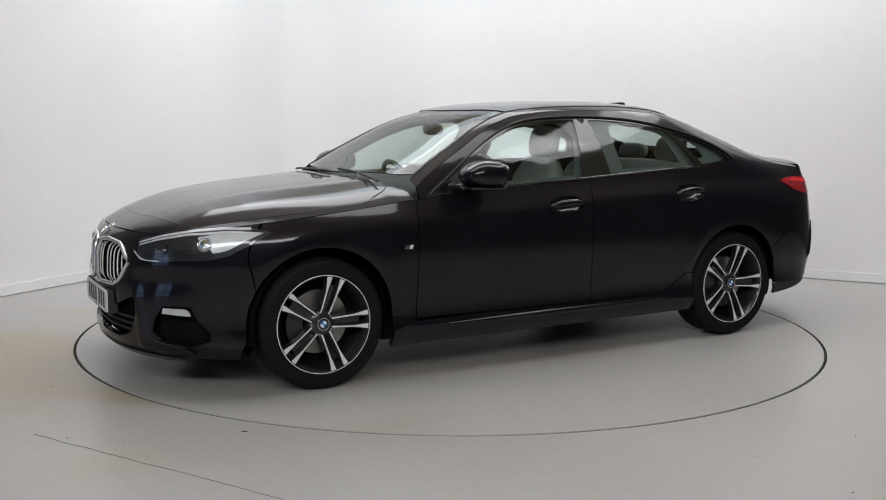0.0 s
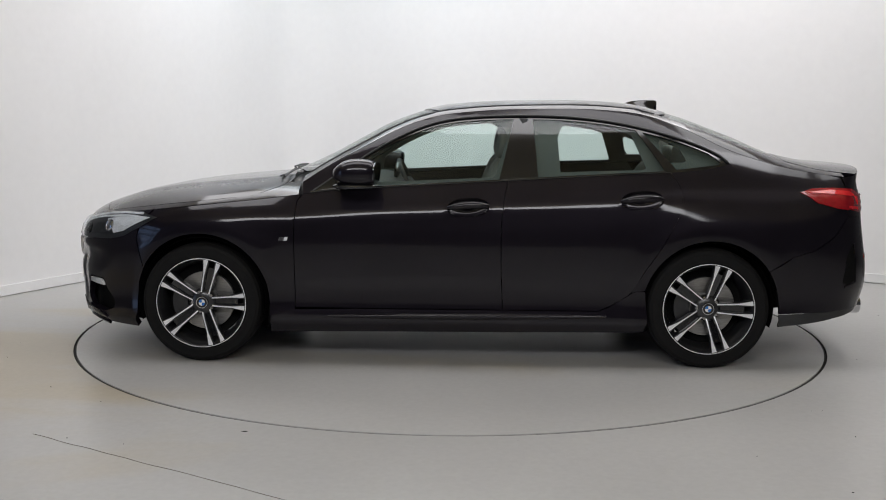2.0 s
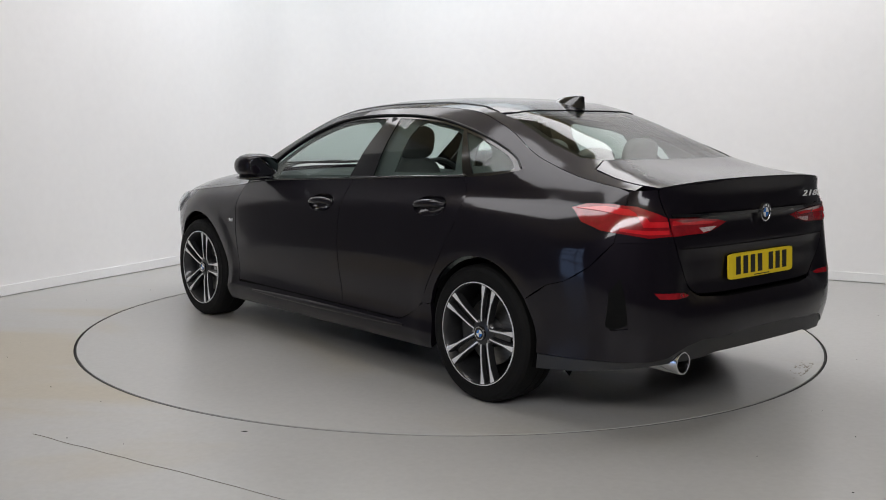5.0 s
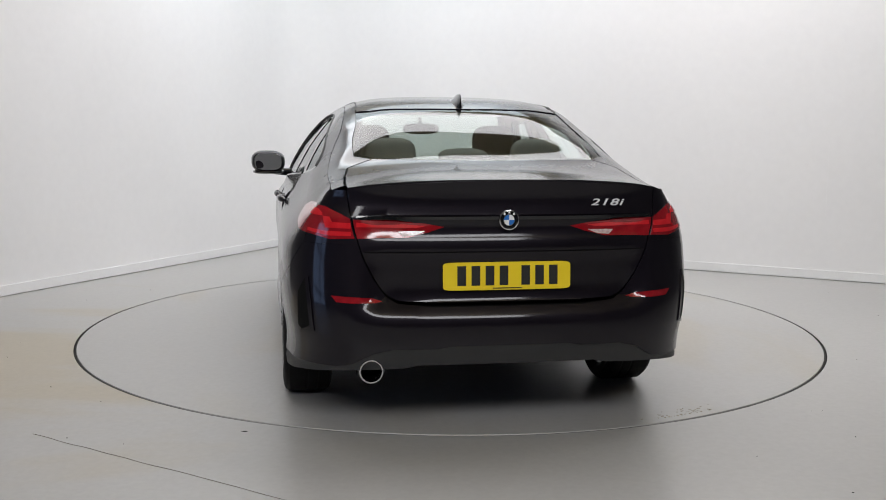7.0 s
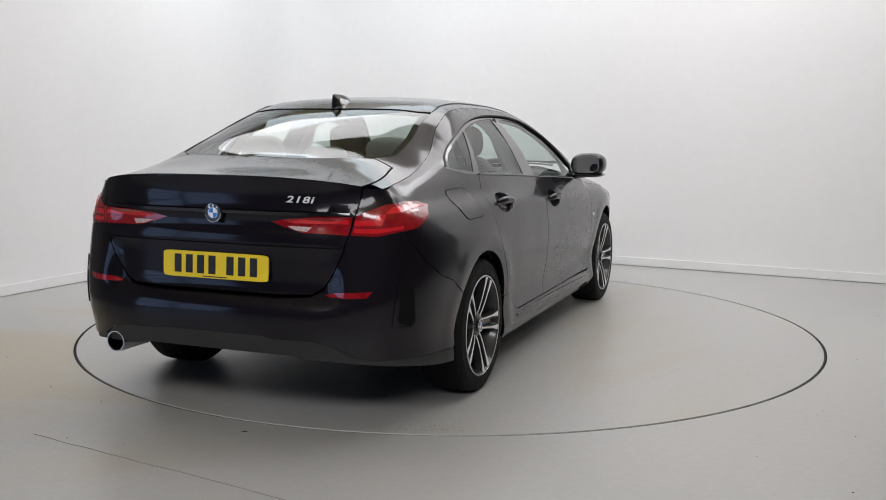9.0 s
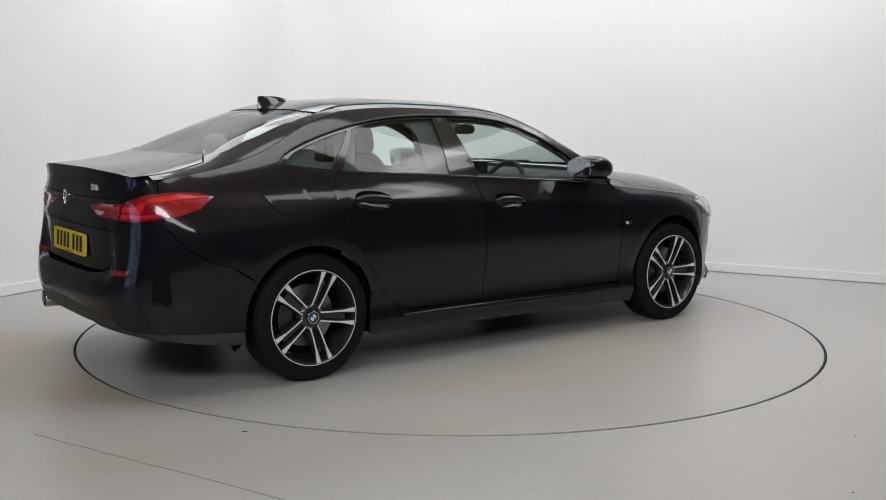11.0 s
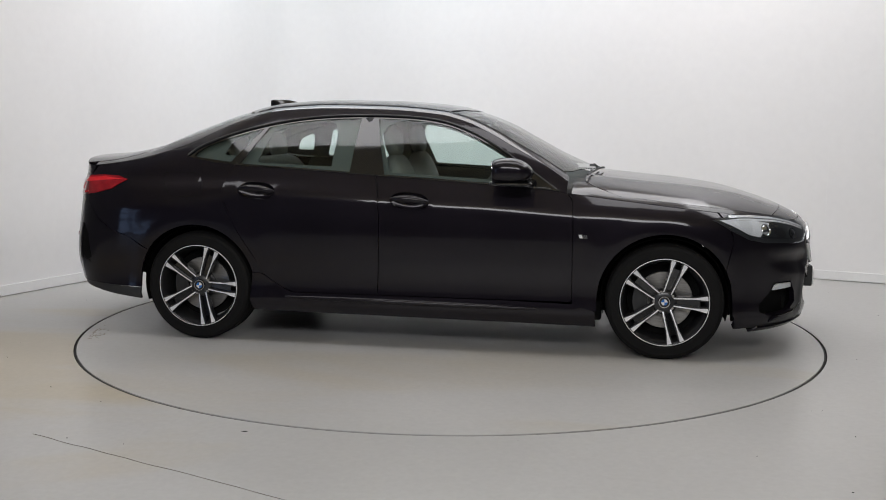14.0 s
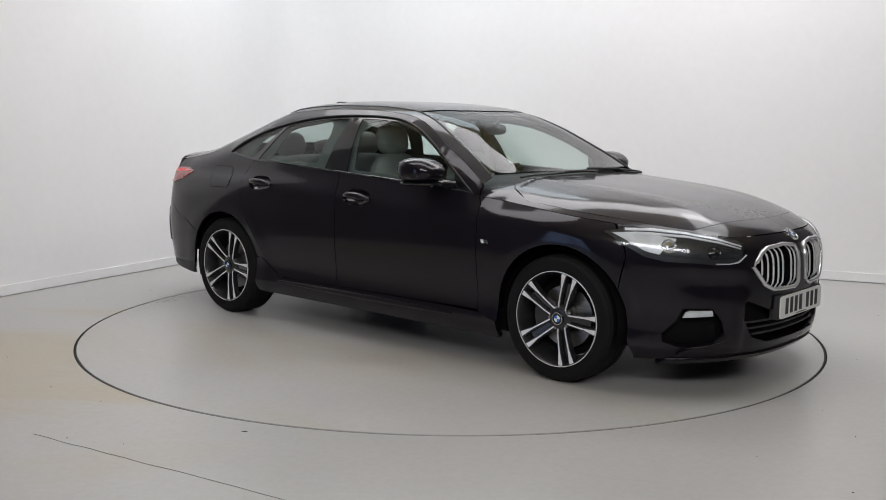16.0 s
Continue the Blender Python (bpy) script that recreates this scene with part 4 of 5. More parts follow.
# pale trim on the inside of the pillars, with an opening behind each pane
trim_front = [(0.52, 0.955)] + [(x, dlo_z(x) - 0.030) for x in np.linspace(0.50, -0.20, 14)] + [(-0.255, 1.255), (-0.285, 1.20), (-0.215, 1.0), (-0.20, 0.99)]
trim_rear = [(-0.560, 1.02), (-0.548, 1.20), (-0.575, 1.262), (-0.62, 1.278)] + [(x, dlo_z(x) - 0.036) for x in (-0.72, -0.82, -0.89)] + [(-0.945, 1.215), (-1.01, 1.045), (-1.0, 1.035)]
trim_small = [(-1.085, 1.180), (-1.098, 1.195), (-1.16, 1.170), (-1.195, 1.145), (-1.225, 1.085), (-1.21, 1.074), (-1.115, 1.074)]
both("pillar_trim", panel(shrink(dense(dlo, 0.03), 0.004), lambda x, z: S(x, z) - Vector((0, 0.04, 0)), 0.03, gap=0, flange=0.008, holes=[trim_front, trim_rear, trim_small]), LINING, "pale grey inner pillar trim")
# bright-black strip along the belt and the roof-side seal
for a, b, doors in ((0.755, -0.283, FRONT_DOORS), (-0.287, -1.13, REAR_DOORS)):
    line = [S(x, belt_at(x) + 0.004) + Vector((0, 0.0015, 0)) for x in np.linspace(a, b, 24)]
    bm = tube(line, 0.0055, 8)
    other = mirrored(bm)
    part("belt_moulding", bm, GLOSS, doors[0])
    part("belt_moulding", other, GLOSS, doors[1])
seal = [S(x, dlo_z(x) + 0.003) + Vector((0, 0.001, 0)) for x in np.linspace(0.74, -1.445, 50)]
both("roof_seal", tube(seal, 0.005, 8), PLASTIC)
for side in (1, -1):
    joint = [top(x, side * 0.9 * rail_y(x)) + Vector((0, 0, 0.0005)) for x in np.linspace(0.1, -1.08, 30)]
    part("roof_joint_strip", tube(joint, 0.004, 6), PLASTIC, car)
    joint = [top(x, side * 0.9 * rail_y(x)) + Vector((0, 0, -0.001)) for x in np.linspace(0.11, 0.78, 16)]
    part("windscreen_moulding", tube(joint, 0.006, 6), PLASTIC, car)


def band(surf_panel_outer, surf_panel_inner, surf, out, mat, name):
    part(name, panel(surf_panel_outer, surf, 0.03, gap=0, flange=0.0, out=out, holes=[surf_panel_inner]), mat, car)


full = lambda h: h[:-1] + [(x, -y) for x, y in reversed(h)][:-1]
band(shrink(dense(full(screen_half), 0.03), 0.001), shrink(dense(full(screen_half), 0.03), 0.035), top, -0.009, DARK, "windscreen_border")
band(shrink(dense(full(back_half), 0.03), 0.001), shrink(dense(full(back_half), 0.03), 0.030), top, -0.009, DARK, "rear_window_border")

# ---------------------------------------------------------------- door handles, fuel flap, badges
for (hx, hz), doors in ((CUP_F, FRONT_DOORS), (CUP_R, REAR_DOORS)):
    def scoop(x, z):
        u, v = (x - hx) / 0.108, (z - hz + 0.06 * (x - hx)) / 0.046
        return S(x, z) - Vector((0, 0.040 * max(1 - (u * u + v * v) ** 1.6, 0) ** 0.7, 0))
    cup = panel(ellipse(hx, hz, 0.108, 0.046, -0.06), scoop, 0.009, gap=-0.0005, flange=0)
    pts = [S(hx + 0.108 * k, hz + 0.014 - 0.006 * k - 0.010 * k * k) + Vector((0, 0.002 + 0.020 * (1 - k ** 4), 0)) for k in np.linspace(-1, 1, 15)]
    bar = tube(pts, [0.008 + 0.012 * (1 - abs(k) ** 3) for k in np.linspace(-1, 1, 15)], 12)
    for bm_src, name, mat in ((cup, "handle_cup", PAINT), (bar, "door_handle", PAINT)):
        other = mirrored(bm_src)
        part(name, bm_src, mat, doors[0], smooth=60)
        part(name, other, mat, doors[1], smooth=60)

flap = spline([(-1.575, 0.962), (-1.48, 0.972), (-1.38, 0.970), (-1.345, 0.952), (-1.318, 0.905), (-1.312, 0.858), (-1.335, 0.842), (-1.43, 0.840), (-1.50, 0.842), (-1.535, 0.880)], True, 5)
for grow, out, mat, name in ((-0.004, 0.0012, DARK, "fuel_flap_gap"), (0.0, 0.0022, PAINT, "fuel_flap")):
    bm = panel(shrink(flap, grow), S, 0.03, gap=0, flange=0.003, out=out)
    for v in bm.verts:
        v.co.y = -v.co.y
    part(name, bm, mat, car)


def slant(x0, x1, z0, z1, lean=0.3):
    k = (z1 - z0) * lean
    return [(x0, z0), (x1, z0), (x1 + k, z1), (x0 + k, z1)]


for k, (x0, x1, mat) in enumerate(((0.872, 0.8895, WHITE), (0.8925, 0.899, CHROME), (0.901, 0.9075, CHROME), (0.9095, 0.916, CHROME))):
    both("wing_badge", panel(slant(x0, x1, 0.658, 0.677, -0.35), S, 0.01, gap=0, flange=0.002, out=0.003), mat)

# ---------------------------------------------------------------- tail lamps
outer = [rx(-1.805, 0.926), rx(-1.87, 0.946), rx(-1.98, 0.950), rx(-2.09, 0.945), ry(0.70, 0.938), ry(0.65, 0.915), ry(0.622, 0.900), ry(0.607, 0.824), ry(0.70, 0.818), rx(-2.09, 0.832), rx(-1.99, 0.845), rx(-1.89, 0.872)]
inner_l = [ry(0.612, 0.898), ry(0.45, 0.895), ry(0.33, 0.884), ry(0.255, 0.868), ry(0.32, 0.846), ry(0.40, 0.826), ry(0.598, 0.822)]
signature = [rx(-1.83, 0.925), rx(-1.96, 0.938), rx(-2.07, 0.932), ry(0.725, 0.918), ry(0.715, 0.862), ry(0.62, 0.862), ry(0.62, 0.884), ry(0.69, 0.884), ry(0.70, 0.905), rx(-2.07, 0.908), rx(-1.96, 0.918)]
bar_l = [ry(0.60, 0.886), ry(0.42, 0.882), ry(0.33, 0.873), ry(0.36, 0.866), ry(0.60, 0.868)]
pale = [ry(0.44, 0.850), ry(0.33, 0.852), ry(0.37, 0.836), ry(0.42, 0.831)]
for s in (1, -1):
    def on(bm):
        return bm if s > 0 else mirrored(bm)
    lamp = part("tail_lamp", on(panel(outer, rear, 0.02, gap=0.001, flange=0.02, out=0.004)), DEEP_RED, car, "red tail lamp on the rear wing")
    part("light_signature", on(panel(signature, rear, 0.02, gap=0, flange=0.003, out=0.0065)), RED, lamp, "bright red L-shaped light bar")
    low_bar = [ry(0.62, 0.850), ry(0.715, 0.850), rx(-2.06, 0.858), rx(-2.06, 0.846), ry(0.70, 0.832), ry(0.62, 0.834)]
    part("lower_light", on(panel(low_bar, rear, 0.02, gap=0, flange=0.003, out=0.0065)), RED, lamp)
    lamp = part("boot_lamp", on(panel(inner_l, rear, 0.02, gap=0.001, flange=0.012, out=0.004)), DEEP_RED, boot, "red tail lamp on the boot lid")
    part("light_bar", on(panel(bar_l, rear, 0.02, gap=0, flange=0.003, out=0.0065)), RED, lamp)
    part("reversing_lens", on(panel(pale, rear, 0.012, gap=0, flange=0.003, out=0.0065)), PALE, lamp, "pale ribbed reversing lens")
    refl = [ry(0.700, 0.600), ry(0.60, 0.596), ry(0.545, 0.590), ry(0.500, 0.574), ry(0.53, 0.570), ry(0.68, 0.575)]
    part("reflector", on(panel(refl, rear, 0.02, gap=0, flange=0.006, out=0.003)), DEEP_RED, car, "dark red bumper reflector")
    # the skin is uncut: a dark panel on it paints the deep slot's shade
    slot = [rx(-2.085, 0.66), rx(-2.05, 0.60), rx(-2.035, 0.46), rx(-2.06, 0.445), rx(-2.115, 0.47), rx(-2.105, 0.58)]
    part("bumper_slot_shade", on(panel(slot, rear, 0.02, gap=0, flange=0.01, out=0.002)), DARK, car)
    fin = [rx(-2.115, 0.455), rx(-2.105, 0.58), rx(-2.088, 0.66), rx(-2.10, 0.665), rx(-2.122, 0.58), rx(-2.132, 0.45), rx(-2.05, 0.43), rx(-2.05, 0.442)]
    part("slot_frame", on(panel(fin, rear, 0.015, gap=0, flange=0.008, out=0.005)), PAINT, car)

# dark band across the boot between the lamps
spear = [ry(0.60, 0.912), ry(0.3, 0.912), ry(0.0, 0.912), ry(-0.3, 0.912), ry(-0.60, 0.912), ry(-0.60, 0.903), ry(-0.3, 0.899), ry(0.0, 0.899), ry(0.3, 0.899), ry(0.60, 0.903)]
part("boot_trim_strip", panel(spear, rear, 0.02, gap=0, flange=0.006, out=0.006), GLOSS, boot)
# thin dark strip laid along the crease paints its shade
fold = [ry(0.57, 0.772), ry(0.3, 0.772), ry(-0.3, 0.772), ry(-0.57, 0.772), ry(-0.57, 0.769), ry(-0.3, 0.769), ry(0.3, 0.769), ry(0.57, 0.769)]
part("boot_fold_shade", panel(fold, rear, 0.02, gap=0, flange=0.0, out=0.0015), DARK, boot)

# ---------------------------------------------------------------- plates, emblems, lettering
def plate(name, mat, m, label):
    """A plate 0.52 x 0.111 m in its own x-z plane, face towards -y."""
    pl = part(name, prism([(x, z) for x, z in ellipse(0, 0, 0.26, 0.0555, 0, 40, 14)], 0.006, lambda a, b, d: (a, d, b)), mat, car, label, 40)
    pl.matrix_basis = m
    xs = [-0.185, -0.128, -0.071, -0.014, 0.075, 0.132, 0.189]
    for x in xs:
        part("plate_bar", box(x - 0.0175, x + 0.0175, -0.0012, 0.001, -0.037, 0.041), INK, pl, smooth=0)
    part("plate_small_bar", box(-0.06, 0.06, -0.001, 0.001, -0.0505, -0.0465), INK, pl, smooth=0)
    return pl


plate("rear_number_plate", YELLOW, Matrix.Translation((-2.238, 0.005, 0.6735)) @ pose(0, 0, 0, 0, 0, -90) @ pose(0, 0, 0, -3, 0, 0), "yellow rear number plate with plain bars")
part("plate_holder", box(2.16, 2.207, -0.265, 0.265, 0.34, 0.46, 0.006), PLASTIC, car)
plate("front_number_plate", WHITE_PLATE, Matrix.Translation((2.2145, 0.0, 0.400)) @ pose(0, 0, 0, 0, 0, 90), "white front number plate with plain bars")


def emblem(m, r):
    """Round badge, face towards -y: chrome rings, dark band, blue and white quarters."""
    e = part("emblem", lathe([(0.0005, 0.002), (r, 0.002), (r, 0.010), (0.0005, 0.010)], 40), GLOSS, car, "round blue and white badge")
    e.matrix_basis = m
    part("emblem_rim", lathe([(r + 0.002, 0.010), (r + 0.002, -0.001), (r - 0.002, -0.002), (r - 0.003, 0.002)], 40), CHROME, e)
    part("emblem_inner_rim", lathe([(0.62 * r, 0.002), (0.62 * r, -0.0005), (0.56 * r, -0.0005), (0.56 * r, 0.002)], 40), CHROME, e)
    for q in range(4):
        a0 = radians(90 * q)
        sector = [(0.0, 0.0)] + [(0.56 * r * math.cos(a0 + radians(9 * k)), 0.56 * r * math.sin(a0 + radians(9 * k))) for k in range(11)]
        part("emblem_quarter", prism(sector, 0.002, lambda a, b, d: (a, d, b)), BLUE if q % 2 else WHITE, e, smooth=0)
    for k in (-38, 0, 38):
        a = radians(90 + k)
        c, s = 0.8 * r * math.cos(a), 0.8 * r * math.sin(a)
        part("emblem_mark", box(c - 0.0035, c + 0.0035, 0.0, 0.002, s - 0.0045, s + 0.0045), WHITE, e, smooth=0)


emblem(Matrix.Translation((-2.246, 0.003, 0.897)) @ pose(0, 0, 0, 0, 0, -90), 0.038)
emblem(Matrix.Translation((2.147, 0.0, 0.739)) @ pose(0, 0, 0, 0, 0, 90) @ pose(0, 0, 0, -52, 0, 0), 0.038)

text = bpy.data.curves.new("lettering", "FONT")
text.body, text.size, text.extrude, text.shear, text.space_character = "218i", 0.046, 0.0015, 0.25, 1.12
text.offset = 0.0006
tmp = new("lettering_source", text)
bpy.context.view_layer.update()
letter_mesh = bpy.data.meshes.new_from_object(tmp.evaluated_get(bpy.context.evaluated_depsgraph_get()))
bpy.data.objects.remove(tmp)
letter_mesh.materials.clear()
# plain white replaces chrome here: the bright reflection is in the colour
letter_mesh.materials.append(WHITE)
letters = new("boot_lettering", letter_mesh)
letters.parent = boot
tagged(letters, "chrome model lettering on the boot lid, its shine painted white")
letters.matrix_basis = Matrix.Translation((-2.228, -0.335, 0.952)) @ pose(0, 0, 0, 0, 0, -94) @ pose(0, 0, 0, 90, 0, 0) @ Matrix.Diagonal((1.5, 0.82, 1, 1))

# ---------------------------------------------------------------- head lamps, grille, fog lamps
head = [fx(1.57, 0.768), fx(1.66, 0.790), fx(1.78, 0.781), fy(0.66, 0.772), fy(0.56, 0.752), fy(0.465, 0.734), fy(0.452, 0.722), fy(0.475, 0.660), fy(0.505, 0.630), fy(0.60, 0.624), fy(0.66, 0.634), fx(1.86, 0.640), fx(1.77, 0.660), fx(1.67, 0.712)]
drl = [fx(1.655, 0.786), fx(1.77, 0.786), fy(0.66, 0.775), fy(0.56, 0.747), fy(0.468, 0.712), fy(0.462, 0.704), fy(0.56, 0.737), fy(0.66, 0.764), fx(1.77, 0.776), fx(1.66, 0.776)]
drl_low = [fx(1.70, 0.771), fx(1.77, 0.770), fy(0.66, 0.758), fy(0.56, 0.731), fy(0.475, 0.700), fy(0.472, 0.694), fy(0.56, 0.723), fy(0.66, 0.748), fx(1.77, 0.760), fx(1.70, 0.762)]
wedge = [fx(1.610, 0.764), fx(1.69, 0.770), fx(1.80, 0.758), fx(1.88, 0.744), fx(1.875, 0.715), fx(1.84, 0.690), fx(1.83, 0.674), fx(1.77, 0.688), fx(1.68, 0.735)]
cell = [fy(0.70, 0.722), fy(0.655, 0.716), fy(0.645, 0.690), fy(0.655, 0.668), fy(0.69, 0.662), fy(0.71, 0.690)]
under = [fy(0.452, 0.668), fy(0.500, 0.634), fy(0.545, 0.628), fy(0.60, 0.630), fy(0.60, 0.635), fy(0.545, 0.633), fy(0.505, 0.640), fy(0.458, 0.670)]
for s in (1, -1):
    def on(bm):
        return bm if s > 0 else mirrored(bm)
    lamp = part("head_lamp", on(panel(head, front, 0.02, gap=0.002, flange=0.02, out=0.002)), HOUSING, car, "slim head lamp with a clear lens")
    part("daytime_light", on(panel(drl, front, 0.02, gap=0, flange=0.004, out=0.006)), SILVER, lamp, "bright daytime light strip")
    part("daytime_light", on(panel(drl_low, front, 0.02, gap=0, flange=0.004, out=0.006)), SILVER, lamp)
    part("lamp_cell", on(panel(cell, front, 0.012, gap=0, flange=0.006, out=0.006)), ALLOY, lamp)
    part("lamp_edge", on(panel(under, front, 0.012, gap=0, flange=0.003, out=0.006)), SILVER, lamp, "bright lower edge of the lamp")
    part("lamp_wedge", on(panel(wedge, front, 0.02, gap=0, flange=0.004, out=0.005)), SILVER, lamp)
    for y, z, r in ((0.735, 0.712, 0.030), (0.60, 0.682, 0.028)):
        a, zz = fy(y, z)
        p = front(a, zz)
        n = sunk(front, -1)(a, zz) - p
        pod = lathe([(0.0005, 0.010), (r * 0.55, 0.007), (r * 0.9, 0.0), (r, 0.003), (r * 1.12, 0.004), (r * 1.12, -0.01)], 28, "z")
        bmesh.ops.transform(pod, matrix=Matrix.Translation(p + n * 0.003) @ n.to_track_quat("Z", "Y").to_matrix().to_4x4(), verts=pod.verts)
        part("projector", on(pod), CHROME if y > 0.7 else GLOSS, lamp)
    fin = [fy(0.52, 0.662), fy(0.60, 0.657), fy(0.67, 0.667), fx(1.84, 0.676), fx(1.84, 0.668), fy(0.67, 0.658), fy(0.60, 0.650), fy(0.52, 0.655)]
    part("lamp_fin", on(panel(fin, front, 0.02, gap=0, flange=0.003, out=0.005)), ALLOY, lamp)
    part("lens", on(panel(head, front, 0.02, gap=0.003, flange=0.008, out=0.014)), LENS, lamp, "clear lamp lens")

    # kidney: chrome ring and upright slats
    ring_in = [fy(y, z) for y, z in dense(KIDNEY, 0.03)]
    loop = [front(*q) + Vector((0.004, 0, 0)) for q in ring_in]
    kidney = part("kidney_grille", on(tube(loop + loop[:2], 0.0105, 10)), BRIGHT, car, "chrome-framed kidney grille", 60)
    for i in range(8):
        y = 0.078 + 0.041 * i
        kp = [(KIDNEY[j], KIDNEY[(j + 1) % len(KIDNEY)]) for j in range(len(KIDNEY))]
        cut = sorted(p[1] + (q[1] - p[1]) * (y - p[0]) / (q[0] - p[0]) for p, q in kp if (p[0] - y) * (q[0] - y) < 0)
        if len(cut) < 2:
            continue
        z0, z1 = cut[0] + 0.004, cut[-1] - 0.004
        for x0, x1, half_w, mat, name in ((-0.002, -0.034, 0.0045, GLOSS, "slat"), (0.003, -0.0015, 0.0052, SILVER, "slat_face")):
            bm = bmesh.new()
            rows = []
            for z in np.linspace(z0, z1, 9):
                p = front(*fy(y, z))
                k = (z - z0) / (z1 - z0)
                back = 0.018 * abs(2 * k - 1) ** 6
                rows.append([bm.verts.new((p.x - back + dx, y + dy, z)) for dx, dy in ((x0, -half_w), (x0, half_w), (x1, half_w), (x1, -half_w))])
            for p, q in zip(rows, rows[1:]):
                for j in range(4):
                    bm.faces.new((p[j], p[(j + 1) % 4], q[(j + 1) % 4], q[j]))
            bm.faces.new(rows[0])
            bm.faces.new(rows[-1])
            part(name, on(bm), mat, kidney, "bright front edge of the slat" if name == "slat_face" else "", smooth=30)
    fog = [fy(0.594, 0.386), fy(0.692, 0.378), fy(0.686, 0.402), fy(0.674, 0.410), fy(0.60, 0.410)]
    fl = part("fog_lamp", on(panel(fog, front, 0.012, gap=0, flange=0.012, out=0.003)), SILVER, car, "small clear fog lamp")
    part("fog_lens", on(panel(fog, front, 0.012, gap=0, flange=0.0, out=0.007)), LENS, fl)
    blade = [fy(0.585, 0.262), fy(0.66, 0.238), fx(1.92, 0.222), fx(1.90, 0.205), fy(0.68, 0.215), fy(0.58, 0.248)]
    part("bumper_blade", on(panel(blade, front, 0.015, gap=0, flange=0.02, out=0.014)), PAINT, car)
    edge = [front(*q) + Vector((0.016, 0, 0.002)) for q in (fy(0.525, 0.292), fy(0.56, 0.268), fy(0.60, 0.248), fy(0.66, 0.238), fx(1.93, 0.232))]
    part("vent_edge", on(tube([p + Vector((0, 0.010, 0)) for p in edge], [0.002, 0.004, 0.0045, 0.004, 0.002], 8)), GLOSS, car, smooth=60)
for z in (0.275, 0.305, 0.335):
    y = 0.38 + (z - 0.275)
    part("intake_slat", panel([fy(-y, z), fy(0, z), fy(y, z), fy(y, z + 0.008), fy(0, z + 0.008), fy(-y, z + 0.008)], sunk(front, 0.02), 0.03, gap=0, flange=0.01), PLASTIC, car)
part("front_splitter", panel([fy(0.0, 0.170), fy(0.45, 0.165), fy(0.62, 0.155), fx(1.92, 0.15), fx(1.92, 0.172), fy(0.62, 0.178), fy(0.45, 0.188), fy(0.0, 0.193)][:8] + [fy(-0.45, 0.188), fy(-0.62, 0.178), fy(-0.70, 0.172), fy(-0.70, 0.15), fy(-0.62, 0.155), fy(-0.45, 0.165)], front, 0.03, gap=0, flange=0.05, out=0.010), PAINT, car)

# ---------------------------------------------------------------- exhaust, aerial, mirrors, wipers
bm = lathe([(0.040, 0.20), (0.040, 0.01), (0.042, 0.0), (0.047, 0.0), (0.049, 0.006), (0.049, 0.20)], 40, "x")
bmesh.ops.transform(bm, matrix=Matrix.Translation((-2.226, 0.547, 0.298)), verts=bm.verts)
exhaust = part("exhaust_tip", bm, CHROME, car, "round chrome exhaust tip")
bm = lathe([(0.0005, 0.12), (0.040, 0.12)], 32, "x")
bmesh.ops.transform(bm, matrix=Matrix.Translation((-2.226, 0.547, 0.298)), verts=bm.verts)
part("exhaust_bore", bm, DARK, exhaust)

bm = bmesh.new()
rows = []
for k in range(13):
    t = k / 12
    x = -0.985 - 0.19 * t
    h = 0.066 * (t ** 0.75) * (1 if t < 0.93 else 0.93)
    wd = 0.006 + 0.026 * math.sin(math.pi * min(t * 0.9 + 0.1, 1)) ** 0.7
    z0 = roof_at(x) - 0.006
    rows.append([bm.verts.new((x - 0.01 * (h / 0.066 if t > 0.5 else 0), y * wd, z0 + h * u + 0.006)) for y, u in ((-1, -0.1), (-0.75, 0.2), (-0.32, 0.6), (-0.12, 0.92), (0, 1), (0.12, 0.92), (0.32, 0.6), (0.75, 0.2), (1, -0.1))])
for p, q in zip(rows, rows[1:]):
    for j in range(8):
        bm.faces.new((p[j], p[j + 1], q[j + 1], q[j]))
bm.faces.new(rows[-1])
bm.faces.new(rows[0])
part("roof_aerial", bm, GLOSS, car, "gloss black shark-fin aerial", 50)


def blob(cx, cy, cz, a, b, c, p=2.6, nu=28, nv=16):
    bm = bmesh.new()
    f = lambda v: math.copysign(abs(v) ** (2 / p), v)
    rows = []
    for j in range(1, nv):
        ph = math.pi * j / nv - math.pi / 2
        rows.append([bm.verts.new((cx + a * f(math.cos(ph)) * f(math.cos(2 * math.pi * i / nu)), cy + b * f(math.cos(ph)) * f(math.sin(2 * math.pi * i / nu)), cz + c * f(math.sin(ph)))) for i in range(nu)])
    for q, r in zip(rows, rows[1:]):
        for i in range(nu):
            bm.faces.new((q[i], q[(i + 1) % nu], r[(i + 1) % nu], r[i]))
    bm.faces.new(rows[0])
    bm.faces.new(rows[-1])
    return bm


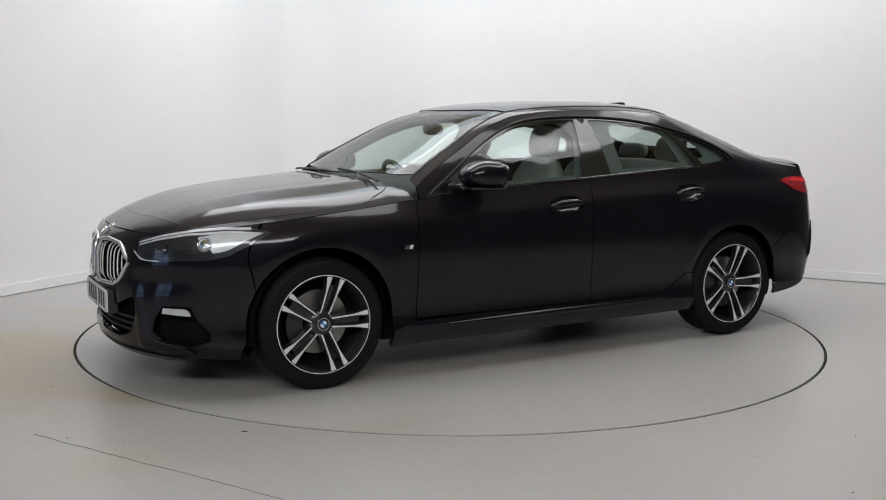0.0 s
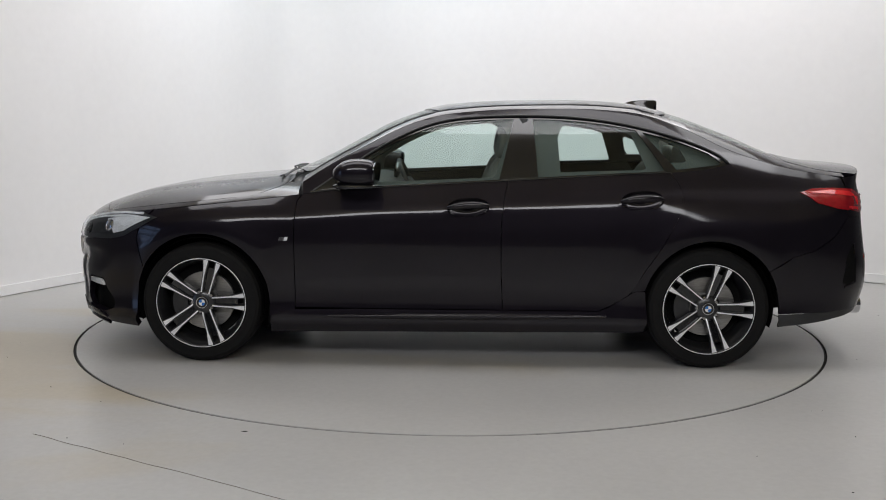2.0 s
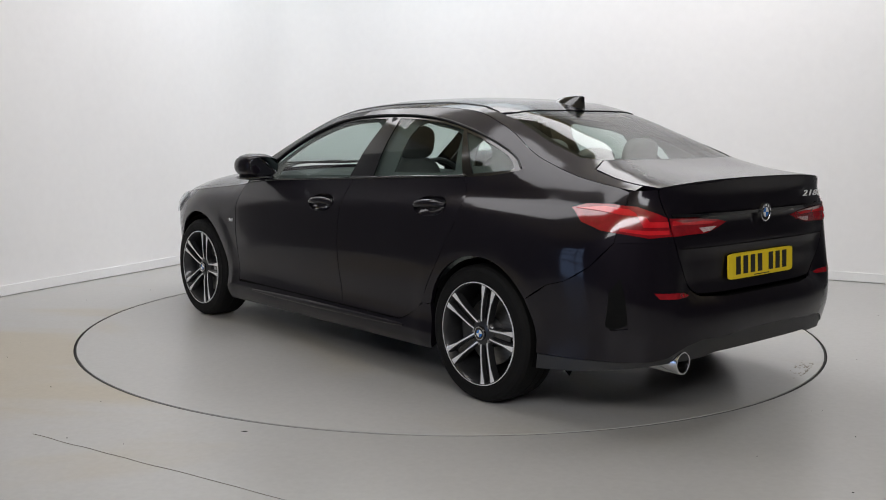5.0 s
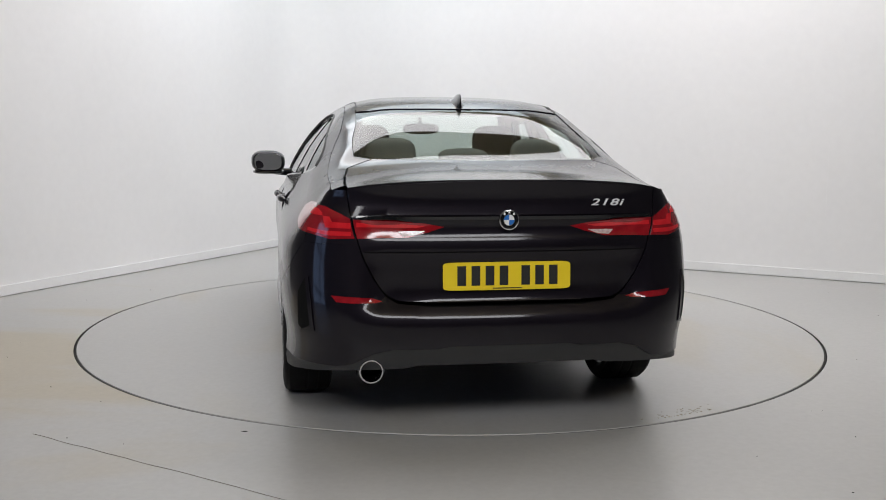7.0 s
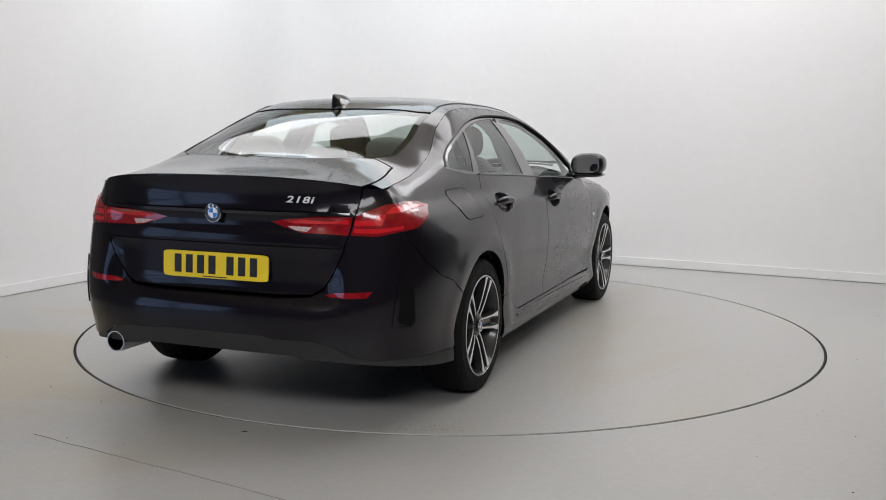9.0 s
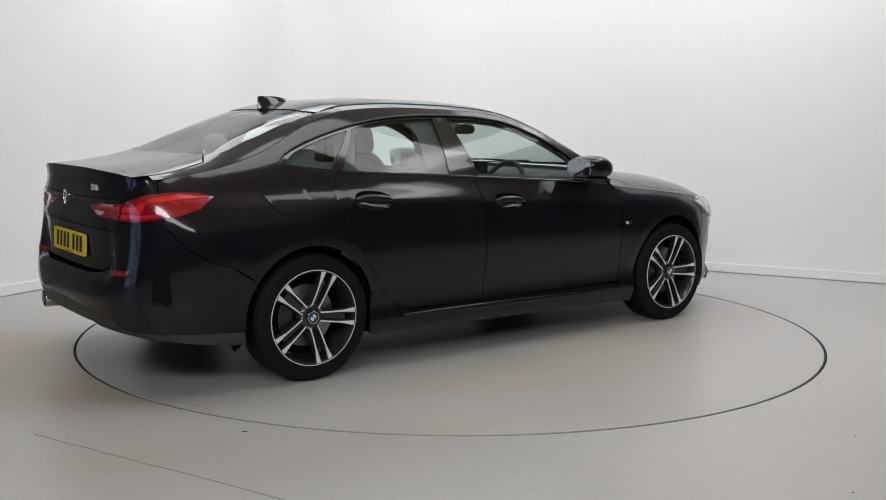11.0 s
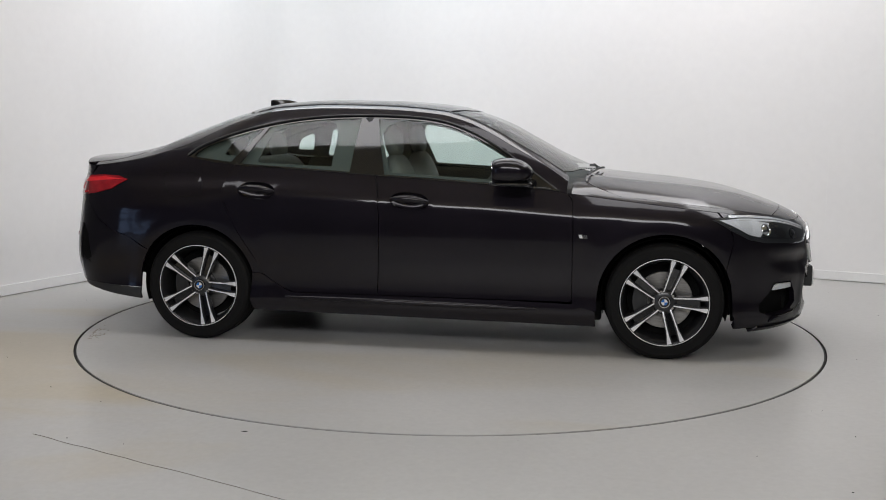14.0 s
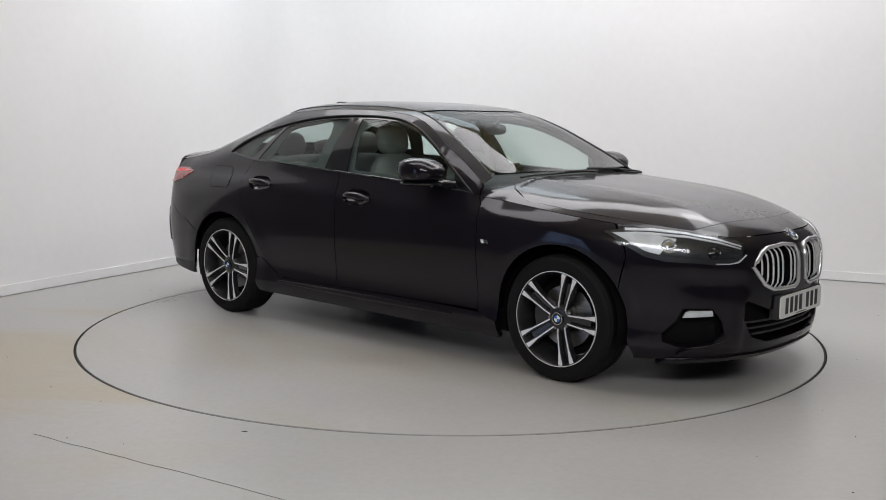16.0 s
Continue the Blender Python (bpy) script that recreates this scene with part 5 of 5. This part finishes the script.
for s, doors in ((1, FRONT_DOORS[0]), (-1, FRONT_DOORS[1])):
    bm = blob(0.495, s * 0.945, 1.018, 0.125, 0.108, 0.072, 2.7)
    for v in bm.verts:
        u = (v.co.x - 0.495) / 0.125
        if u > 0:
            v.co.z = 1.0 + (v.co.z - 1.0) * (1 - 0.40 * u * u)
        if u < -0.72:
            v.co.x = 0.495 - 0.72 * 0.125 - (-0.72 - u) * 0.03
        v.co.z -= 0.035 * (abs(v.co.y) - 0.945) * -1 * 0.6
    mir = part("door_mirror", bm, PAINT, doors, "black door mirror", 60)
    bm = prism(ellipse(0, 0, 0.086, 0.052, 0, 32, 3.2), 0.006, lambda a, b, d: (-d, a, b), 0.001)
    bmesh.ops.transform(bm, matrix=Matrix.Translation((0.3985, s * 0.945, 1.020)) @ pose(0, 0, 0, 0, -4, s * -7), verts=bm.verts)
    part("mirror_glass", bm, MIRROR, mir, "mirror glass")
    bm = blob(0.50, s * 0.945, 0.953, 0.120, 0.100, 0.016, 2.6)
    part("mirror_foot_cap", bm, GLOSS, mir)
    bm = tube([(0.56, s * 0.93, 0.958), (0.58, s * 0.87, 0.950), (0.60, s * 0.82, 0.945), (0.61, s * 0.78, 0.94)], [0.026, 0.024, 0.026, 0.03], 12)
    part("mirror_arm", bm, GLOSS, mir)
    tri = [(0.745, 0.912), (0.61, 1.0), (0.605, 0.93)]
    bm = panel(tri, S, 0.03, gap=0, flange=0.004, out=0.002)
    part("mirror_triangle", bm if s > 0 else mirrored(bm), GLOSS, doors)

for pts in ([(0.93, 0.62), (0.915, 0.35), (0.90, 0.05)], [(0.955, 0.05), (0.945, -0.25), (0.90, -0.60)]):
    line = [(x, y, top(min(x, 0.93), y).z - 0.002) for x, y in spline(pts)]
    w = part("wiper", tube(line, 0.006, 8), PLASTIC, car, "black wiper arm and blade")
    k = len(line) // 2
    part("wiper_arm", tube([(line[0][0] + 0.03, line[0][1] - 0.05, line[0][2] + 0.0), (line[0][0] + 0.02, line[0][1] - 0.2, line[0][2] + 0.006), (line[k][0], line[k][1], line[k][2] + 0.006)], 0.006, 8), PLASTIC, w)
cowl = [(0.80, -0.68), (0.80, 0.68), (0.90, 0.58), (0.98, 0.40), (1.02, 0.0), (0.98, -0.40), (0.90, -0.58)]
part("scuttle", panel(cowl, lambda x, y: Vector((x, y, min(top(min(x, 0.93), y).z, 0.99) - 0.025 - 0.05 * (abs(y) / 0.7) ** 2)), 0.05, flange=0.03), PLASTIC, car)

# ---------------------------------------------------------------- cabin
part("underbody", merge(box(-1.0, 1.0, -0.80, 0.80, 0.19, 0.30, 0.02), box(-1.2, 2.02, -0.56, 0.56, 0.20, 0.34, 0.03), box(-2.16, -1.15, -0.56, 0.56, 0.33, 0.42, 0.03)), DARK, car)
part("front_bulkhead", box(0.88, 0.93, -0.74, 0.74, 0.3, 0.90), DARK, car)
part("rear_bulkhead", box(-1.75, -1.70, -0.70, 0.70, 0.3, 1.0), DARK, car)
shelf = [(-1.28, 0.60), (-1.72, 0.56), (-1.78, 0.0), (-1.72, -0.56), (-1.28, -0.60)]
part("parcel_shelf", prism(shelf, 0.03, lambda a, b, d: (a, b, 1.02 - d), 0.004), TRIM, car)
dash = blob(0.66, 0, 0.84, 0.34, 0.74, 0.135, 4.0, 36, 18)
part("dashboard", dash, TRIM, car, "dark soft-touch dashboard")
part("dash_screen", box(0.36, 0.375, -0.14, 0.10, 0.94, 1.03, 0.004), GLOSS, car)
part("centre_console", box(-0.45, 0.4, -0.11, 0.11, 0.3, 0.60, 0.03), TRIM, car)
card = lambda o: panel(o, lambda x, z: Vector((x, side_y(x, z) - 0.075, z)), 0.05, flange=0)
for o, doors in ((front_door, FRONT_DOORS), (rear_door, REAR_DOORS)):
    bm = card(o)
    other = mirrored(bm)
    part("door_card", bm, TRIM, doors[0], "dark inner door panel")
    part("door_card", other, TRIM, doors[1], "dark inner door panel")
lining = [(x, y * 0.96) for x, y in roof_half[:-1]] + [(x, -y * 0.96) for x, y in reversed(roof_half)][:-1]
part("headlining", panel(lining, lambda x, y: top(x, y) - Vector((0, 0, 0.03)), 0.06, flange=0), HEADLINING, car)


def steering():
    bm = bmesh.new()
    n, k = 40, 10
    rows = []
    for i in range(n):
        a = 2 * math.pi * i / n
        rows.append([bm.verts.new(((0.180 + 0.016 * math.cos(b)) * math.cos(a), (0.180 + 0.016 * math.cos(b)) * math.sin(a), 0.016 * math.sin(b))) for b in [2 * math.pi * j / k for j in range(k)]])
    for i in range(n):
        p, q = rows[i], rows[(i + 1) % n]
        for j in range(k):
            bm.faces.new((p[j], p[(j + 1) % k], q[(j + 1) % k], q[j]))
    m = Matrix.Translation((0.30, -0.36, 0.87)) @ pose(0, 0, 0, 0, -64, 0)
    bmesh.ops.transform(bm, matrix=m, verts=bm.verts)
    w = part("steering_wheel", bm, TRIM, car, "dark leather steering wheel")
    bm = merge(blob(0, 0, 0.0, 0.065, 0.075, 0.03, 2.6), box(-0.02, 0.02, -0.17, 0.17, -0.008, 0.008, 0.004), box(-0.17, 0.0, -0.02, 0.02, -0.008, 0.008, 0.004))
    bmesh.ops.transform(bm, matrix=m, verts=bm.verts)
    part("wheel_boss", bm, TRIM, w)
    part("steering_column", tube([m @ Vector((0, 0, 0)), m @ Vector((0, 0, -0.25))], 0.035), TRIM, w)


steering()


def seat(x, y, wide, name="front_seat"):
    st = part(name, blob(x + 0.12, y, 0.50, 0.27, wide / 2, 0.10, 3.4), LEATHER, car, "grey upholstered seat")
    back = blob(0, 0, 0.30, 0.075, wide / 2, 0.34, 3.4)
    for v in back.verts:
        v.co.y *= 1 - 0.18 * max(0, v.co.z / 0.64) ** 2
    bmesh.ops.transform(back, matrix=Matrix.Translation((x - 0.13, y, 0.47)) @ pose(0, 0, 0, 0, -17, 0), verts=back.verts)
    part("backrest", back, LEATHER, st)
    hr = blob(0, 0, 0, 0.045, 0.125, 0.095, 3.0)
    bmesh.ops.transform(hr, matrix=Matrix.Translation((x - 0.315, y, 1.165)) @ pose(0, 0, 0, 0, -10, 0), verts=hr.verts)
    h = part("headrest", hr, LEATHER, st)
    for d in (-0.05, 0.05):
        part("headrest_post", tube([(x - 0.315, y + d, 1.10), (x - 0.295, y + d, 1.02)], 0.006, 8), CHROME, h)


seat(0.04, 0.37, 0.50)
seat(0.04, -0.37, 0.50)
bench = part("rear_bench", blob(-0.78, 0, 0.50, 0.27, 0.66, 0.10, 4.0), LEATHER, car, "grey upholstered rear bench")
bk = blob(0, 0, 0.28, 0.08, 0.64, 0.30, 5.0)
bmesh.ops.transform(bk, matrix=Matrix.Translation((-1.03, 0, 0.50)) @ pose(0, 0, 0, 0, -22, 0), verts=bk.verts)
part("bench_backrest", bk, LEATHER, bench)
for y, hh in ((0.36, 0.085), (0.0, 0.05), (-0.36, 0.085)):
    hr = blob(0, 0, 0, 0.045, 0.125, hh, 3.0)
    bmesh.ops.transform(hr, matrix=Matrix.Translation((-1.27, y, 1.075 + hh * 0.5)) @ pose(0, 0, 0, 0, -14, 0), verts=hr.verts)
    h = part("headrest", hr, LEATHER, bench)
    for d in (-0.05, 0.05):
        part("headrest_post", tube([(-1.265, y + d, 1.08), (-1.255, y + d, 0.99)], 0.006, 8), CHROME, h)
part("interior_mirror", merge(blob(0.26, -0.02, 1.235, 0.018, 0.115, 0.034, 3.0), tube([(0.27, -0.02, 1.25), (0.31, -0.02, 1.30)], 0.012)), TRIM, car, "dark interior mirror")
for y in (0.55, -0.55):
    part("inner_pillar", tube([(-0.33, y * 1.28, 0.95), (-0.37, y * 1.03, 1.29)], 0.035, 10), TRIM, car)

# ---------------------------------------------------------------- small marks on the floor and wall
for at, to, wide, name, lab in (((-1.70, -2.268), (-0.50, -2.98), 0.00035, "floor_crack", "fine crack in the floor paint"),):
    a, b = Vector((*at, 0)), Vector((*to, 0))
    bm = bmesh.new()
    d = (b - a).normalized()
    nrm = Vector((-d.y, d.x, 0))
    prev = None
    for i in range(41):
        t = i / 40
        p = a + (b - a) * t + nrm * 0.007 * (noise.noise(Vector((t * 9, 0.3, 0)))) + Vector((0, 0, 0.0025))
        w = wide * (0.4 + 0.6 * abs(noise.noise(Vector((t * 23, 4.1, 0)))))
        cur = [bm.verts.new(p + nrm * w), bm.verts.new(p - nrm * w), bm.verts.new(p - nrm * w - Vector((0, 0, 0.006))), bm.verts.new(p + nrm * w - Vector((0, 0, 0.006)))]
        if prev:
            for j in range(4):
                bm.faces.new((prev[j], prev[(j + 1) % 4], cur[(j + 1) % 4], cur[j]))
        prev = cur
    tagged(part(name, bm, CRACK, smooth=0), lab, "crack", kind="structure")

for u, z0, z1 in ((5.2, 0.4, 1.76),):
    bm = bmesh.new()
    vs = [bm.verts.new(room(u + du, dv, z)) for z in (z0, z1) for du, dv in ((-0.0012, 0.0), (0.0012, 0.0), (0.0012, 0.0012), (-0.0012, 0.0012))]
    for f in ((0, 1, 2, 3), (4, 5, 6, 7), (0, 1, 5, 4), (1, 2, 6, 5), (2, 3, 7, 6), (3, 0, 4, 7)):
        bm.faces.new([vs[i] for i in f])
    tagged(part("wall_joint", bm, SKIRT, smooth=0), "faint raised joint in the white wall", "wall joint", kind="structure")
chip = tagged(part("floor_chip", blob(-0.846, -2.206, 0.0, 0.014, 0.006, 0.0015, 2.0, 12, 6), SEAM), "small dark chip in the floor paint", "floor mark", kind="structure")


bm = bmesh.new()
rnd = random.Random(11)
for _ in range(130):
    x, y = rnd.uniform(-2.6, 3.0), rnd.uniform(-4.0, 1.5)
    if math.hypot(x, y) < RING + 0.05:
        continue
    r = rnd.choice((0.0015, 0.002, 0.0025, 0.004))
    ring = [(x + r * rnd.uniform(0.6, 1.6) * math.cos(k * 1.257), y + r * rnd.uniform(0.6, 1.3) * math.sin(k * 1.257)) for k in range(5)]
    tip = bm.verts.new((x, y, 0.0025))
    lo = [bm.verts.new((*p, 0.0)) for p in ring]
    for k in range(5):
        bm.faces.new((tip, lo[k], lo[(k + 1) % 5]))
tagged(part("floor_grit", bm, DARK, smooth=0), "scattered dark specks of grit on the floor", "grit", kind="stuff")


# ---------------------------------------------------------------- what moves
def motions():
    times = [0.5 * i for i in range(33)]
    turn = [209.91 - 15.661 * t for t in times]
    walk(turntable, [(t, pose(0, 0, 0, 0, 0, a)) for t, a in zip(times, turn)])
    walk(car, [(t, pose(0, 0, 0, 0, 0, a) @ pose(-0.0432, 0.1764, 0)) for t, a in zip(times, turn)])


motions()
